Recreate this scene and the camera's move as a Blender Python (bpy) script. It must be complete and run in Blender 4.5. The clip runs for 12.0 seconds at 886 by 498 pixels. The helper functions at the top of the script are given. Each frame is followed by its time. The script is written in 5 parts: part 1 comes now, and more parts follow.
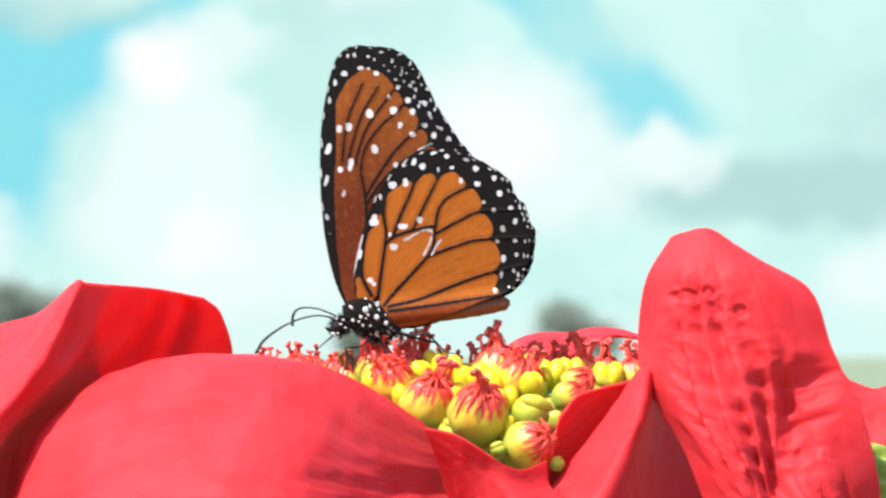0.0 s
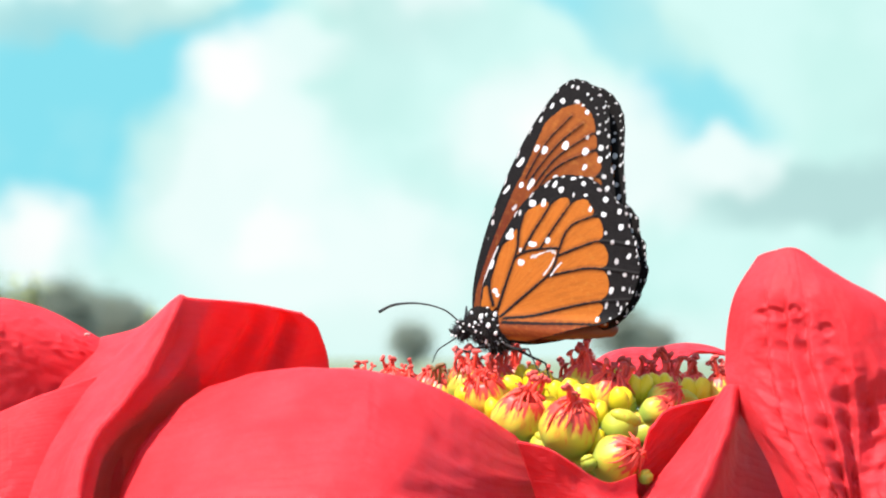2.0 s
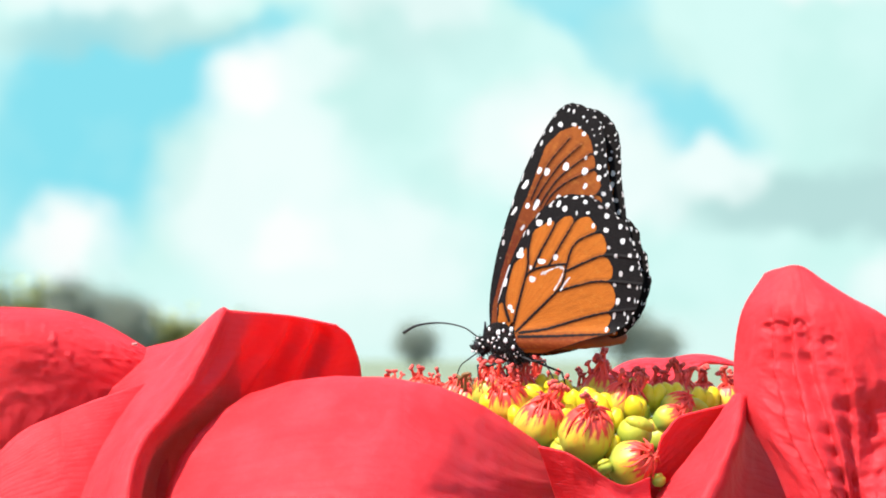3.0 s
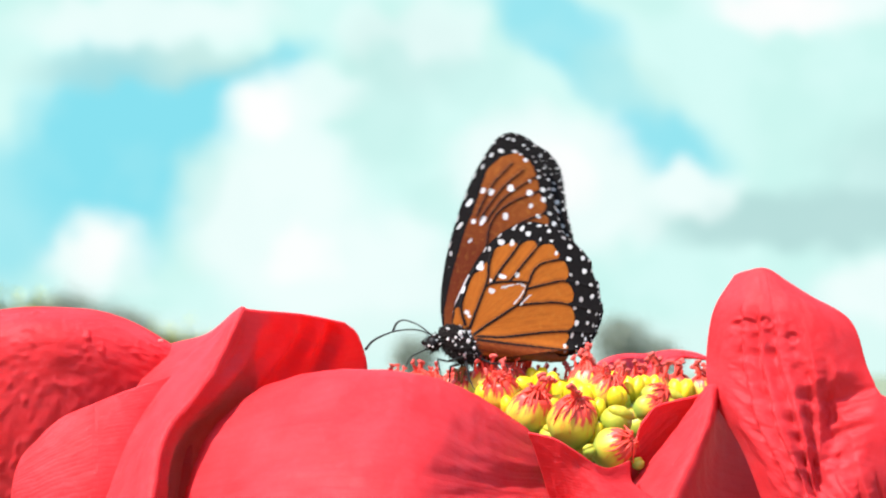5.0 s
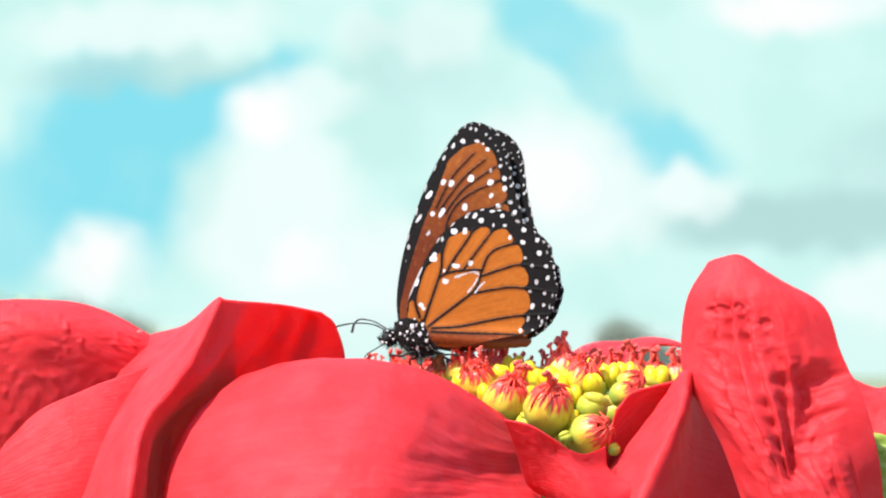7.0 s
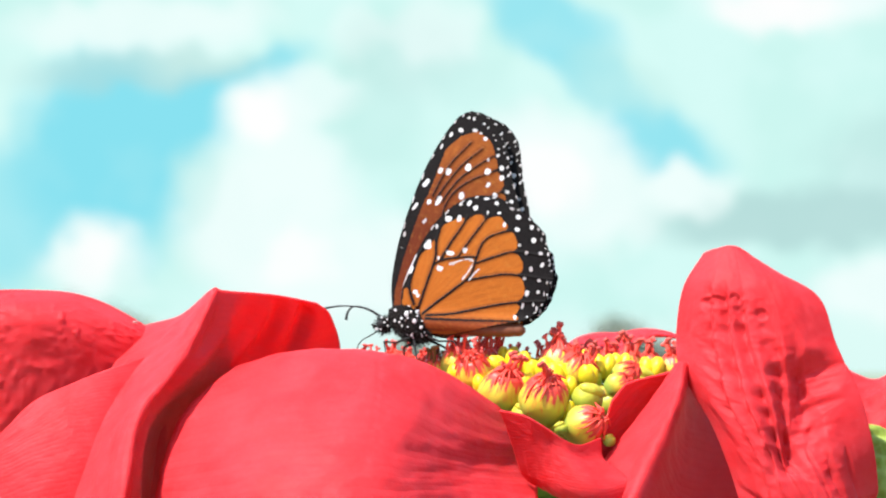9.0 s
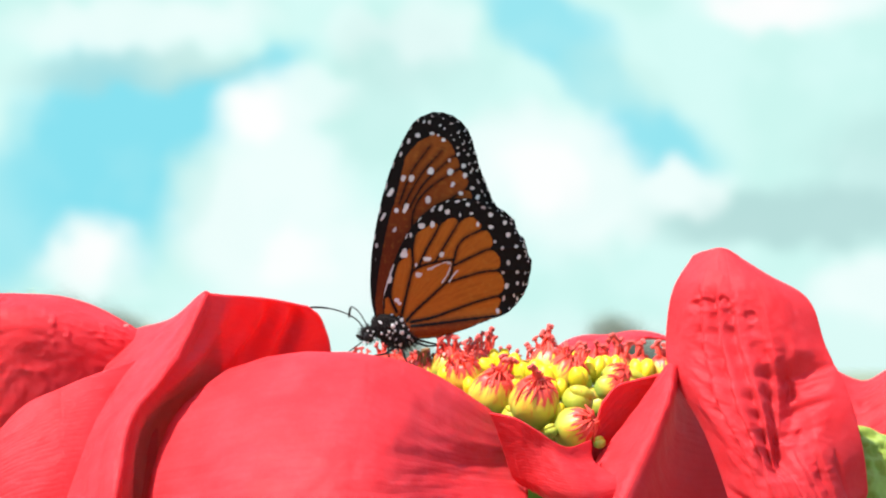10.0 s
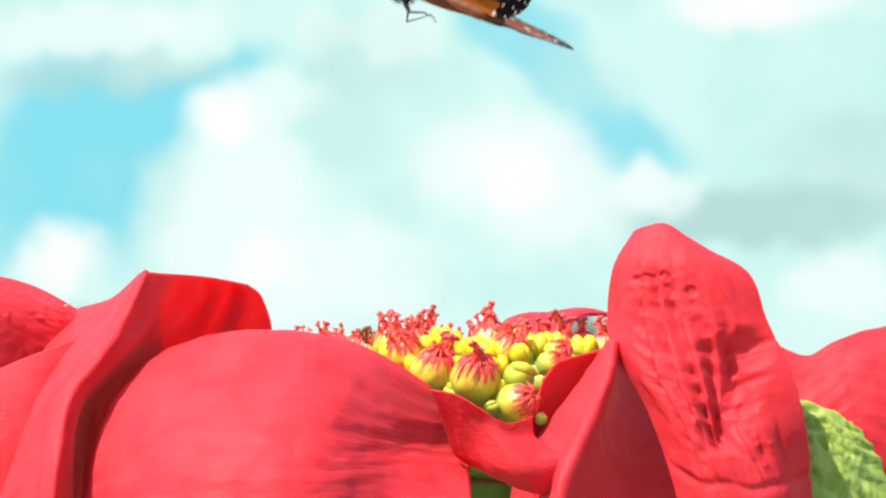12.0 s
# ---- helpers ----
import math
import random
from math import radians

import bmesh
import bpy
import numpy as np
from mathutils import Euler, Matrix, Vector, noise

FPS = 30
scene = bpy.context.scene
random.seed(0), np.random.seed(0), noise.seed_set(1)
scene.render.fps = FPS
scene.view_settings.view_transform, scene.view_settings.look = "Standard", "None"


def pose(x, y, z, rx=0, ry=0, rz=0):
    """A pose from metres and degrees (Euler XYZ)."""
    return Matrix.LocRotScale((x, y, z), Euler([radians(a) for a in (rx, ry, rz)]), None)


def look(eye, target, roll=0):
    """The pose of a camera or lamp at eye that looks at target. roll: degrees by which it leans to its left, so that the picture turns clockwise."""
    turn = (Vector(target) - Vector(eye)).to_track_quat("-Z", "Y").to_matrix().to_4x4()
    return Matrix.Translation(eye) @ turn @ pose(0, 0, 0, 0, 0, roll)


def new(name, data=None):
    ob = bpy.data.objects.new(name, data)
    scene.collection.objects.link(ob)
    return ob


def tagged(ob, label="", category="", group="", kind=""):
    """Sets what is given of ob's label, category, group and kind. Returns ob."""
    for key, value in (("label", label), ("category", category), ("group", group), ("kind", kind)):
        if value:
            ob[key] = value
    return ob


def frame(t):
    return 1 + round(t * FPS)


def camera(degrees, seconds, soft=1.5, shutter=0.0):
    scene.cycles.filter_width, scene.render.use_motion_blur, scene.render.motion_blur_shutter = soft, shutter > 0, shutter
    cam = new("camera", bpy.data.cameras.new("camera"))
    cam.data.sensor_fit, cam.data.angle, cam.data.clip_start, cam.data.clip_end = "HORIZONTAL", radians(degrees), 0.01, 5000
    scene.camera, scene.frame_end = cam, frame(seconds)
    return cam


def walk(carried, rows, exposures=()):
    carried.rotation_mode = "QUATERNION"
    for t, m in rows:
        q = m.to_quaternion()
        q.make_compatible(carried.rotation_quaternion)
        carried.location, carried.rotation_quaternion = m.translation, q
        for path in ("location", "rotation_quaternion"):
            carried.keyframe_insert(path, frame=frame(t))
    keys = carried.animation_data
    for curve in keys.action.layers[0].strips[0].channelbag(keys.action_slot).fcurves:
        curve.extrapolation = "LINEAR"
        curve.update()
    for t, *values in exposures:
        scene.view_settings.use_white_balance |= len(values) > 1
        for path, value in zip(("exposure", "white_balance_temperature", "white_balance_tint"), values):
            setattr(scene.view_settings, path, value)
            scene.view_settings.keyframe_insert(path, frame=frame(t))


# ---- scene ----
# A queen butterfly on a poinsettia, seen from a metre away through a long lens.
cam = camera(9.0, 12.0, soft=1.9, shutter=0.5)
PATH = [
    (0.0, look((0.0108, -0.8608, 1.2485), (0.02131, 0.1391, 1.26240), -0.19)),
    (0.5, look((0.0066, -0.8620, 1.2505), (0.01475, 0.1379, 1.26434), 0.06)),
    (1.0, look((0.0057, -0.8632, 1.2504), (0.01081, 0.1367, 1.26432), -0.00)),
    (1.5, look((0.0045, -0.8683, 1.2511), (0.00740, 0.1316, 1.26535), 0.26)),
    (2.0, look((0.0048, -0.8819, 1.2507), (0.00553, 0.1180, 1.26480), 0.16)),
    (2.5, look((0.0017, -0.9120, 1.2531), (0.00198, 0.0879, 1.26699), 0.40)),
    (3.0, look((0.0013, -0.9387, 1.2523), (0.00108, 0.0612, 1.26668), 0.39)),
    (5.0, look((0.0012, -1.0302, 1.2493), (0.00135, -0.0303, 1.26613), 0.32)),
    (5.5, look((0.0000, -1.0292, 1.2500), (-0.00007, -0.0294, 1.26726), 0.64)),
    (6.0, look((0.0031, -1.0367, 1.2481), (0.00322, -0.0369, 1.26542), 0.16)),
    (6.5, look((0.0056, -1.0377, 1.2467), (0.00581, -0.0379, 1.26418), -0.19)),
    (8.5, look((0.0053, -1.0398, 1.2464), (0.00558, -0.0399, 1.26376), -0.07)),
    (9.0, look((0.0058, -1.0383, 1.2453), (0.00657, -0.0384, 1.26237), -0.11)),
    (9.5, look((0.0063, -1.0369, 1.2457), (0.00729, -0.0371, 1.26265), -0.13)),
    (10.0, look((0.0069, -1.0408, 1.2459), (0.00836, -0.0409, 1.26286), -0.24)),
    (10.5, look((0.0070, -1.0338, 1.2446), (0.01119, -0.0340, 1.26146), -0.06)),
    (11.0, look((0.0077, -1.0377, 1.2448), (0.01513, -0.0379, 1.26185), -0.33)),
    (11.5, look((0.0090, -1.0380, 1.2431), (0.01620, -0.0382, 1.26023), -0.38)),
    (11.7, look((0.0091, -1.0381, 1.2431), (0.01629, -0.0382, 1.26018), -0.39)),
    (12.0, look((0.0124, -1.0386, 1.2414), (0.01912, -0.0388, 1.25860), -0.70)),
]
walk(cam, PATH)
cam.data.dof.use_dof = True
cam.data.dof.focus_distance = 0.95
cam.data.dof.aperture_fstop = 88.0

# ---- light ----
SUN_TO = Vector((-0.42, -0.30, 0.86)).normalized()
world = bpy.data.worlds.new("world")
scene.world = world
world.use_nodes = True
sky = world.node_tree.nodes.new("ShaderNodeTexSky")
sky.sky_type, sky.sun_disc = "NISHITA", False
sky.sun_elevation = math.asin(SUN_TO.z)
sky.sun_rotation = math.atan2(SUN_TO.x, SUN_TO.y)
world.node_tree.links.new(sky.outputs[0], world.node_tree.nodes["Background"].inputs[0])
world.node_tree.nodes["Background"].inputs[1].default_value = 0.145
sun = new("sun", bpy.data.lights.new("sun", "SUN"))
sun.data.energy, sun.data.angle, sun.data.color = 4.15, radians(0.6), (1.0, 0.95, 0.89)
sun.matrix_world = look(SUN_TO * 40, (0, 0, 0))
scene.view_settings.exposure = 1.43


# ---- materials ----
class Nodes:
    """A short way to write a node tree."""

    def __init__(self, name):
        self.mat = bpy.data.materials.new(name)
        self.mat.use_nodes = True
        self.tree = self.mat.node_tree
        self.bsdf = self.tree.nodes["Principled BSDF"]
        self.out = self.tree.nodes["Material Output"]

    def add(self, kind, settings=None, **inputs):
        n = self.tree.nodes.new("ShaderNode" + kind)
        for k, v in (settings or {}).items():
            if k == "operation":
                n.operation = v
            elif k == "blend_type":
                n.blend_type = v
            elif k == "interpolation_type":
                n.interpolation_type = v
            elif k == "attribute_name":
                n.attribute_name = v
            elif k == "vector_type":
                n.vector_type = v
            elif k == "gradient_type":
                n.gradient_type = v
        for k, v in inputs.items():
            self.put(n, k, v)
        return n

    def put(self, n, key, v):
        key = key.replace("_", " ")
        sock = n.inputs[int(key[1:])] if key[0] == "i" and key[1:].isdigit() else n.inputs[key]
        if isinstance(v, bpy.types.NodeSocket):
            self.tree.links.new(v, sock)
        elif isinstance(v, bpy.types.Node):
            self.tree.links.new(v.outputs[0], sock)
        else:
            sock.default_value = v

    def maths(self, op, a, b=0.0):
        return self.add("Math", {"operation": op}, i0=a, i1=b)

    def mix(self, fac, a, b, how="MIX"):
        n = self.add("MixRGB", {"blend_type": how}, i0=fac, i1=a, i2=b)
        return n

    def span(self, v, a, b, c=0.0, d=1.0, smooth=True):
        return self.add("MapRange", {"interpolation_type": "SMOOTHSTEP" if smooth else "LINEAR"}, i0=v, i1=a, i2=b, i3=c, i4=d)

    def noise(self, scale, detail=4.0, vec=None, rough=0.55):
        n = self.add("TexNoise", None, Scale=scale, Detail=detail, Roughness=rough)
        if vec is not None:
            self.put(n, "Vector", vec)
        return n

    def coords(self, which="Object"):
        return self.add("TexCoord").outputs[which]

    def finish(self, color, rough=0.5, bump=None, strength=0.3, distance=0.0002, leaf=None, amount=0.3, spec=0.5, soft=0.0):
        self.put(self.bsdf, "Base Color", color)
        self.put(self.bsdf, "Roughness", rough)
        self.put(self.bsdf, "Specular IOR Level", spec)
        if soft:
            self.put(self.bsdf, "Subsurface Weight", soft)
            self.put(self.bsdf, "Subsurface Radius", (1.0, 0.05, 0.05))
            self.put(self.bsdf, "Subsurface Scale", 0.006)
        normal = None
        if bump is not None:
            normal = self.add("Bump", None, Strength=strength, Distance=distance, Height=bump)
            self.put(self.bsdf, "Normal", normal)
        if leaf is not None:
            tl = self.add("BsdfTranslucent", None, Color=leaf)
            if normal is not None:
                self.put(tl, "Normal", normal)
            m = self.add("MixShader", None, i0=amount, i1=self.bsdf.outputs[0], i2=tl.outputs[0])
            self.tree.links.new(m.outputs[0], self.out.inputs[0])
        return self.mat


def rgb(r, g, b):
    return (r, g, b, 1.0)


def petal_material(name, base, deep, leaf, veins=26.0, vein_bump=0.35, crumple=0.25, amount=0.3, cells=0.0):
    n = Nodes(name)
    uv = n.coords("UV")
    sep = n.add("SeparateXYZ", None, i0=uv)
    u, v = sep.outputs[0], sep.outputs[1]
    side = n.maths("ABSOLUTE", n.maths("SUBTRACT", u, 0.5))
    bend = n.noise(5.0, 2.0, uv)
    along = n.maths("ADD", n.maths("ADD", v, n.maths("MULTIPLY", side, -0.22)), n.maths("MULTIPLY", bend, 0.08))
    wave = n.maths("SINE", n.maths("MULTIPLY", along, veins * 6.28))
    ridge = n.maths("POWER", n.maths("ABSOLUTE", wave), 0.6)
    fine = n.noise(900.0, 5.0, n.coords("Object"), 0.65)
    mid = n.noise(140.0, 4.0, n.coords("Object"))
    midrib = n.span(side, 0.0, 0.018, 0.0, 1.0)
    stain = n.span(mid, 0.35, 0.7)
    col = n.mix(stain, base, deep)
    col = n.mix(n.maths("MULTIPLY", n.maths("SUBTRACT", 1.0, ridge), 0.45), col, deep)
    col = n.mix(n.maths("MULTIPLY", fine, 0.16), col, rgb(0.85, 0.08, 0.10))
    height = n.maths("ADD", n.maths("MULTIPLY", ridge, vein_bump), n.maths("MULTIPLY", fine, 0.35))
    height = n.maths("ADD", height, n.maths("MULTIPLY", mid, crumple * 4))
    height = n.maths("ADD", height, n.maths("MULTIPLY", midrib, 0.15))
    if cells:
        vor = n.add("TexVoronoi", None, Vector=n.add("Mapping", None, Vector=uv, Scale=(9.0, 13.0, 1.0)), Scale=1.0, Randomness=0.8)
        puff = n.span(vor.outputs["Distance"], 0.75, 0.1)
        height = n.maths("ADD", height, n.maths("MULTIPLY", puff, cells))
        col = n.mix(n.span(vor.outputs["Distance"], 0.45, 0.75, 0.0, 0.4), col, rgb(0.40, 0.52, 0.16))
    return n.finish(col, 0.56, height, 0.5, 0.0004, leaf, amount, spec=0.09, soft=0.0 if cells else 0.35)


red_petal = petal_material("red_bract", rgb(0.69, 0.034, 0.042), rgb(0.62, 0.020, 0.025), rgb(0.30, 0.004, 0.005), 15.0, 0.16, 0.2, 0.28)
rough_petal = petal_material("rumpled_red_bract", rgb(0.69, 0.034, 0.042), rgb(0.62, 0.020, 0.025), rgb(0.32, 0.005, 0.006), 12.0, 0.08, 0.35, 0.28)
green_leaf = petal_material("green_leaf", rgb(0.21, 0.36, 0.055), rgb(0.14, 0.27, 0.035), rgb(0.28, 0.44, 0.06), 5.0, 0.5, 0.15, 0.3, 0.8)


def stalk_material(name, a, b, scale=60.0):
    n = Nodes(name)
    c = n.coords("Object")
    f = n.noise(scale, 4.0, c)
    g = n.noise(scale * 12, 3.0, c)
    return n.finish(n.mix(f, a, b), 0.55, g, 0.3, 0.0002, spec=0.22)


stem_green = stalk_material("green_stem", rgb(0.14, 0.25, 0.04), rgb(0.07, 0.15, 0.025))


def cup_material(name, low, high, streak, streaks, blush=0.0):
    """A waxy cup: its foot, its rim, and ragged streaks that run down from its mouth."""
    n = Nodes(name)
    g = n.coords("Generated")
    z = n.add("SeparateXYZ", None, i0=g).outputs[2]
    c = n.coords("Object")
    patch = n.noise(260.0, 3.0, c)
    k = n.span(n.maths("ADD", z, n.maths("MULTIPLY", n.maths("SUBTRACT", patch, 0.5), 0.7)), 0.36, 0.80)
    col = n.mix(k, low, high)
    flat = n.add("SeparateXYZ", None, i0=n.add("VectorMath", {"operation": "SUBTRACT"}, i0=g, i1=(0.5, 0.5, 0.0)))
    size = n.maths("ADD", n.maths("SQRT", n.maths("ADD", n.maths("MULTIPLY", flat.outputs[0], flat.outputs[0]), n.maths("MULTIPLY", flat.outputs[1], flat.outputs[1]))), 0.001)
    round_ = n.add("CombineXYZ", None, X=n.maths("DIVIDE", flat.outputs[0], size), Y=n.maths("DIVIDE", flat.outputs[1], size), Z=n.maths("MULTIPLY", z, 0.7))
    st = n.noise(5.5, 3.0, round_)
    reach = n.maths("ADD", z, n.maths("MULTIPLY", n.maths("SUBTRACT", st, 0.5), 1.1))
    s = n.span(reach, 0.86 - streaks * 0.16, 0.98 - streaks * 0.16)
    warm = n.maths("MULTIPLY", n.span(reach, 0.66 - streaks * 0.16, 0.95 - streaks * 0.16), blush)
    col = n.mix(warm, col, n.mix(0.55, high, streak))
    col = n.mix(s, col, streak)
    fine = n.noise(1500.0, 3.0, c)
    return n.finish(col, 0.42, n.maths("ADD", fine, n.maths("MULTIPLY", patch, 2.0)), 0.25, 0.0002, col, 0.15, spec=0.3)


cup_flower = cup_material("streaked_cup", rgb(0.24, 0.31, 0.045), rgb(0.62, 0.46, 0.035), rgb(0.62, 0.05, 0.035), 0.7, 0.85)
cup_yellow = cup_material("yellow_cup", rgb(0.48, 0.40, 0.012), rgb(0.70, 0.50, 0.010), rgb(0.62, 0.28, 0.015), -0.9)
cup_green = cup_material("green_cup", rgb(0.25, 0.33, 0.04), rgb(0.44, 0.43, 0.035), rgb(0.52, 0.20, 0.03), -0.5)
cup_green_flat = stalk_material("green_receptacle", rgb(0.153, 0.236, 0.0347), rgb(0.0903, 0.16, 0.0208), 200.0)
stamen_red = stalk_material("red_stamen", rgb(0.70, 0.075, 0.048), rgb(0.62, 0.04, 0.028), 700.0)
anther_dark = stalk_material("dark_anther", rgb(0.42, 0.05, 0.042), rgb(0.60, 0.09, 0.07), 1200.0)
fleck_white = stalk_material("dry_fleck", rgb(0.521, 0.312, 0.292), rgb(0.417, 0.174, 0.153), 900.0)
withered = stalk_material("withered_brown", rgb(0.222, 0.111, 0.0347), rgb(0.0903, 0.0417, 0.0208), 500.0)


def wing_material(name, bright, brown):
    """Wing scales: dark border and veins, white spots, and an orange or brown ground between them."""
    n = Nodes(name)
    dark = n.add("Attribute", {"attribute_name": "dark"}).outputs["Fac"]
    white = n.add("Attribute", {"attribute_name": "white"}).outputs["Fac"]
    tone = n.add("Attribute", {"attribute_name": "tone"}).outputs["Fac"]
    c = n.coords("Object")
    rag = n.noise(1500.0, 3.0, c)
    shift = n.maths("MULTIPLY", n.maths("SUBTRACT", rag, 0.5), 1.0)
    ray = n.add("Attribute", {"attribute_name": "ray"}).outputs["Fac"]
    reach = n.add("Attribute", {"attribute_name": "reach"}).outputs["Fac"]
    fold = n.add("Attribute", {"attribute_name": "fold"}).outputs["Fac"]
    streak = n.noise(1.0, 4.0, n.add("CombineXYZ", None, X=n.maths("MULTIPLY", ray, 26.0), Y=n.maths("MULTIPLY", reach, 2.5)), 0.6)
    ground = n.mix(tone, brown, bright)
    ground = n.mix(n.span(streak, 0.38, 0.72, 0.0, 0.48), ground, n.mix(0.55, ground, rgb(0.0486, 0.0104, 0.00347)))
    ground = n.mix(n.span(fold, 2.6, 0.6, 0.0, 0.55), ground, rgb(0.0694, 0.0153, 0.00556))
    lit = n.noise(2.2, 3.0, n.add("CombineXYZ", None, X=n.maths("MULTIPLY", ray, 9.0), Y=n.maths("MULTIPLY", reach, 4.0)))
    ground = n.mix(n.span(lit, 0.5, 0.75, 0.0, 0.4), ground, n.mix(0.35, ground, rgb(0.521, 0.25, 0.0486)))
    d = n.span(n.maths("ADD", dark, shift), -0.16, 0.16)
    w = n.span(n.maths("ADD", white, shift), -0.12, 0.14)
    col = n.mix(d, ground, n.mix(rag, rgb(0.0035, 0.0028, 0.0028), rgb(0.013, 0.0105, 0.0098)))
    pale = n.add("Attribute", {"attribute_name": "pale"}).outputs["Fac"]
    col = n.mix(w, col, n.mix(pale, rgb(0.20, 0.15, 0.145), n.mix(rag, rgb(0.70, 0.69, 0.68), rgb(0.52, 0.50, 0.49))))
    fine = n.noise(4000.0, 2.0, c)
    height = n.maths("ADD", n.maths("MULTIPLY", n.span(fold, 1.2, 0.0), 1.6), fine)
    return n.finish(col, 0.6, height, 0.5, 0.00015, col, 0.22, spec=0.07)


wing_fore = wing_material("forewing_scales", rgb(0.236, 0.0639, 0.0125), rgb(0.111, 0.0208, 0.00694))
wing_hind = wing_material("hindwing_scales", rgb(0.361, 0.101, 0.0125), rgb(0.181, 0.0361, 0.00833))


def fur_material(name, ground, fleck, amount):
    n = Nodes(name)
    c = n.coords("Object")
    f = n.noise(2600.0, 4.0, c)
    v = n.add("TexVoronoi", None, Vector=c, Scale=520.0)
    spot = n.span(v.outputs["Distance"], 0.20 + amount * 0.2, 0.16 + amount * 0.2)
    col = n.mix(f, ground, n.mix(0.5, ground, rgb(0.02, 0.015, 0.012)))
    return n.finish(n.mix(spot, col, fleck), 0.9, f, 0.8, 0.0003, spec=0.08)


body_black = fur_material("black_body_hair", rgb(0.00417, 0.00347, 0.00347), rgb(0.59, 0.583, 0.569), 0.0)
limb_black = stalk_material("black_leg", rgb(0.00417, 0.00417, 0.00486), rgb(0.0111, 0.00972, 0.00972), 900.0)
abdomen_brown = stalk_material("brown_abdomen", rgb(0.181, 0.059, 0.0243), rgb(0.0833, 0.0278, 0.0139), 500.0)
white_scales = stalk_material("white_body_spot", rgb(0.59, 0.583, 0.569), rgb(0.514, 0.5, 0.486), 900.0)
bee_fur = stalk_material("brown_bee_hair", rgb(0.139, 0.0694, 0.0243), rgb(0.0208, 0.0139, 0.00833), 400.0)
bee_wing_mat = stalk_material("bee_wing", rgb(0.312, 0.292, 0.264), rgb(0.208, 0.194, 0.174), 300.0)
bark = stalk_material("bark", rgb(0.12, 0.09, 0.06), rgb(0.06, 0.045, 0.03), 3.0)
tree_leaves = stalk_material("dark_foliage", rgb(0.155, 0.180, 0.130), rgb(0.100, 0.118, 0.088), 0.8)
hedge_leaves = stalk_material("yellow_green_foliage", rgb(0.36, 0.37, 0.13), rgb(0.25, 0.28, 0.09), 0.3)


def grass_material():
    n = Nodes("grass")
    c = n.coords("Object")
    a = n.noise(0.02, 5.0, c)
    b = n.noise(3.0, 5.0, c)
    tuft = n.noise(22.0, 4.0, c, 0.7)
    col = n.mix(a, rgb(0.11, 0.145, 0.085), rgb(0.15, 0.18, 0.11))
    col = n.mix(n.span(b, 0.35, 0.65), col, rgb(0.08, 0.115, 0.055))
    col = n.mix(n.span(tuft, 0.45, 0.7, 0.0, 0.6), col, rgb(0.17, 0.17, 0.08))
    return n.finish(col, 0.9, n.maths("ADD", b, n.maths("MULTIPLY", tuft, 0.4)), 0.6, 0.05)


def sky_material():
    """Sky with banks of cloud; the sheet is 1 unit to a metre, and the pattern is laid out in tenths of its height."""
    n = Nodes("cloudy_sky")
    c = n.add("Mapping", None, Vector=n.coords("Object"), Scale=(0.11069, 1.0, 0.11069))
    warp = n.add("MixRGB", {"blend_type": "ADD"}, i0=1.0, i1=c, i2=n.add("MixRGB", {"blend_type": "MULTIPLY"}, i0=1.0,
        i1=n.add("MixRGB", {"blend_type": "SUBTRACT"}, i0=1.0, i1=n.noise(1.1, 5.0, c, 0.5).outputs["Color"], i2=rgb(0.5, 0.5, 0.5)), i2=rgb(0.95, 0.0, 0.95)))

    def blob(x, z, rx, rz, turn=0.0, power=1.0):
        m = n.add("Mapping", {"vector_type": "TEXTURE"}, Vector=warp, Location=(x, 0, z), Rotation=(0, radians(turn), 0), Scale=(rx, 50.0, rz))
        g = n.add("TexGradient", {"gradient_type": "SPHERICAL"}, Vector=m)
        return n.maths("MULTIPLY", n.span(g.outputs["Fac"], 0.04, 0.58), power)

    col = n.mix(0.0, rgb(0.68, 0.97, 0.93), rgb(1, 1, 1))
    veil = n.span(n.noise(0.55, 3.0, c), 0.40, 0.65, 0.0, 0.6)
    col = n.mix(veil, col, rgb(0.56, 0.90, 0.84))
    for tint, spots in SKY_SPOTS:
        for s in spots:
            col = n.mix(blob(*s), col, tint)
    col = n.mix(n.span(n.noise(0.7, 2.0, c), 0.50, 0.70, 0.0, 0.10), col, rgb(0.66, 0.93, 0.89))
    em = n.add("Emission", None, Color=col, Strength=0.371)
    n.tree.links.new(em.outputs[0], n.out.inputs[0])
    return n.mat


SKY_BLUE, SKY_GREY, SKY_WHITE = rgb(0.25, 0.76, 0.88), rgb(0.45, 0.69, 0.68), rgb(0.87, 1.0, 0.985)
BLUE_PATCHES = (
    (-5.9, 1.6, 2.2, 2.6, 0), (-4.4, 2.3, 1.7, 1.0, -30), (-3.2, 3.0, 1.5, 0.6, -25, 0.8), (-7.6, 0.5, 1.3, 2.0, 0, 0.7),
    (2.0, 3.9, 1.9, 0.85, 30, 0.8), (2.9, 3.0, 1.2, 0.6, 35, 0.65), (3.95, 1.85, 1.6, 0.85, 22, 0.85),
)
GREY_PATCHES = (
    (-5.2, 3.15, 3.0, 0.55, -3, 0.5), (-0.6, 3.4, 1.6, 1.1, 0, 0.3), (6.4, 0.5, 3.8, 0.75, 0, 0.8), (8.6, 1.6, 2.6, 1.3, 0, 0.4),
)
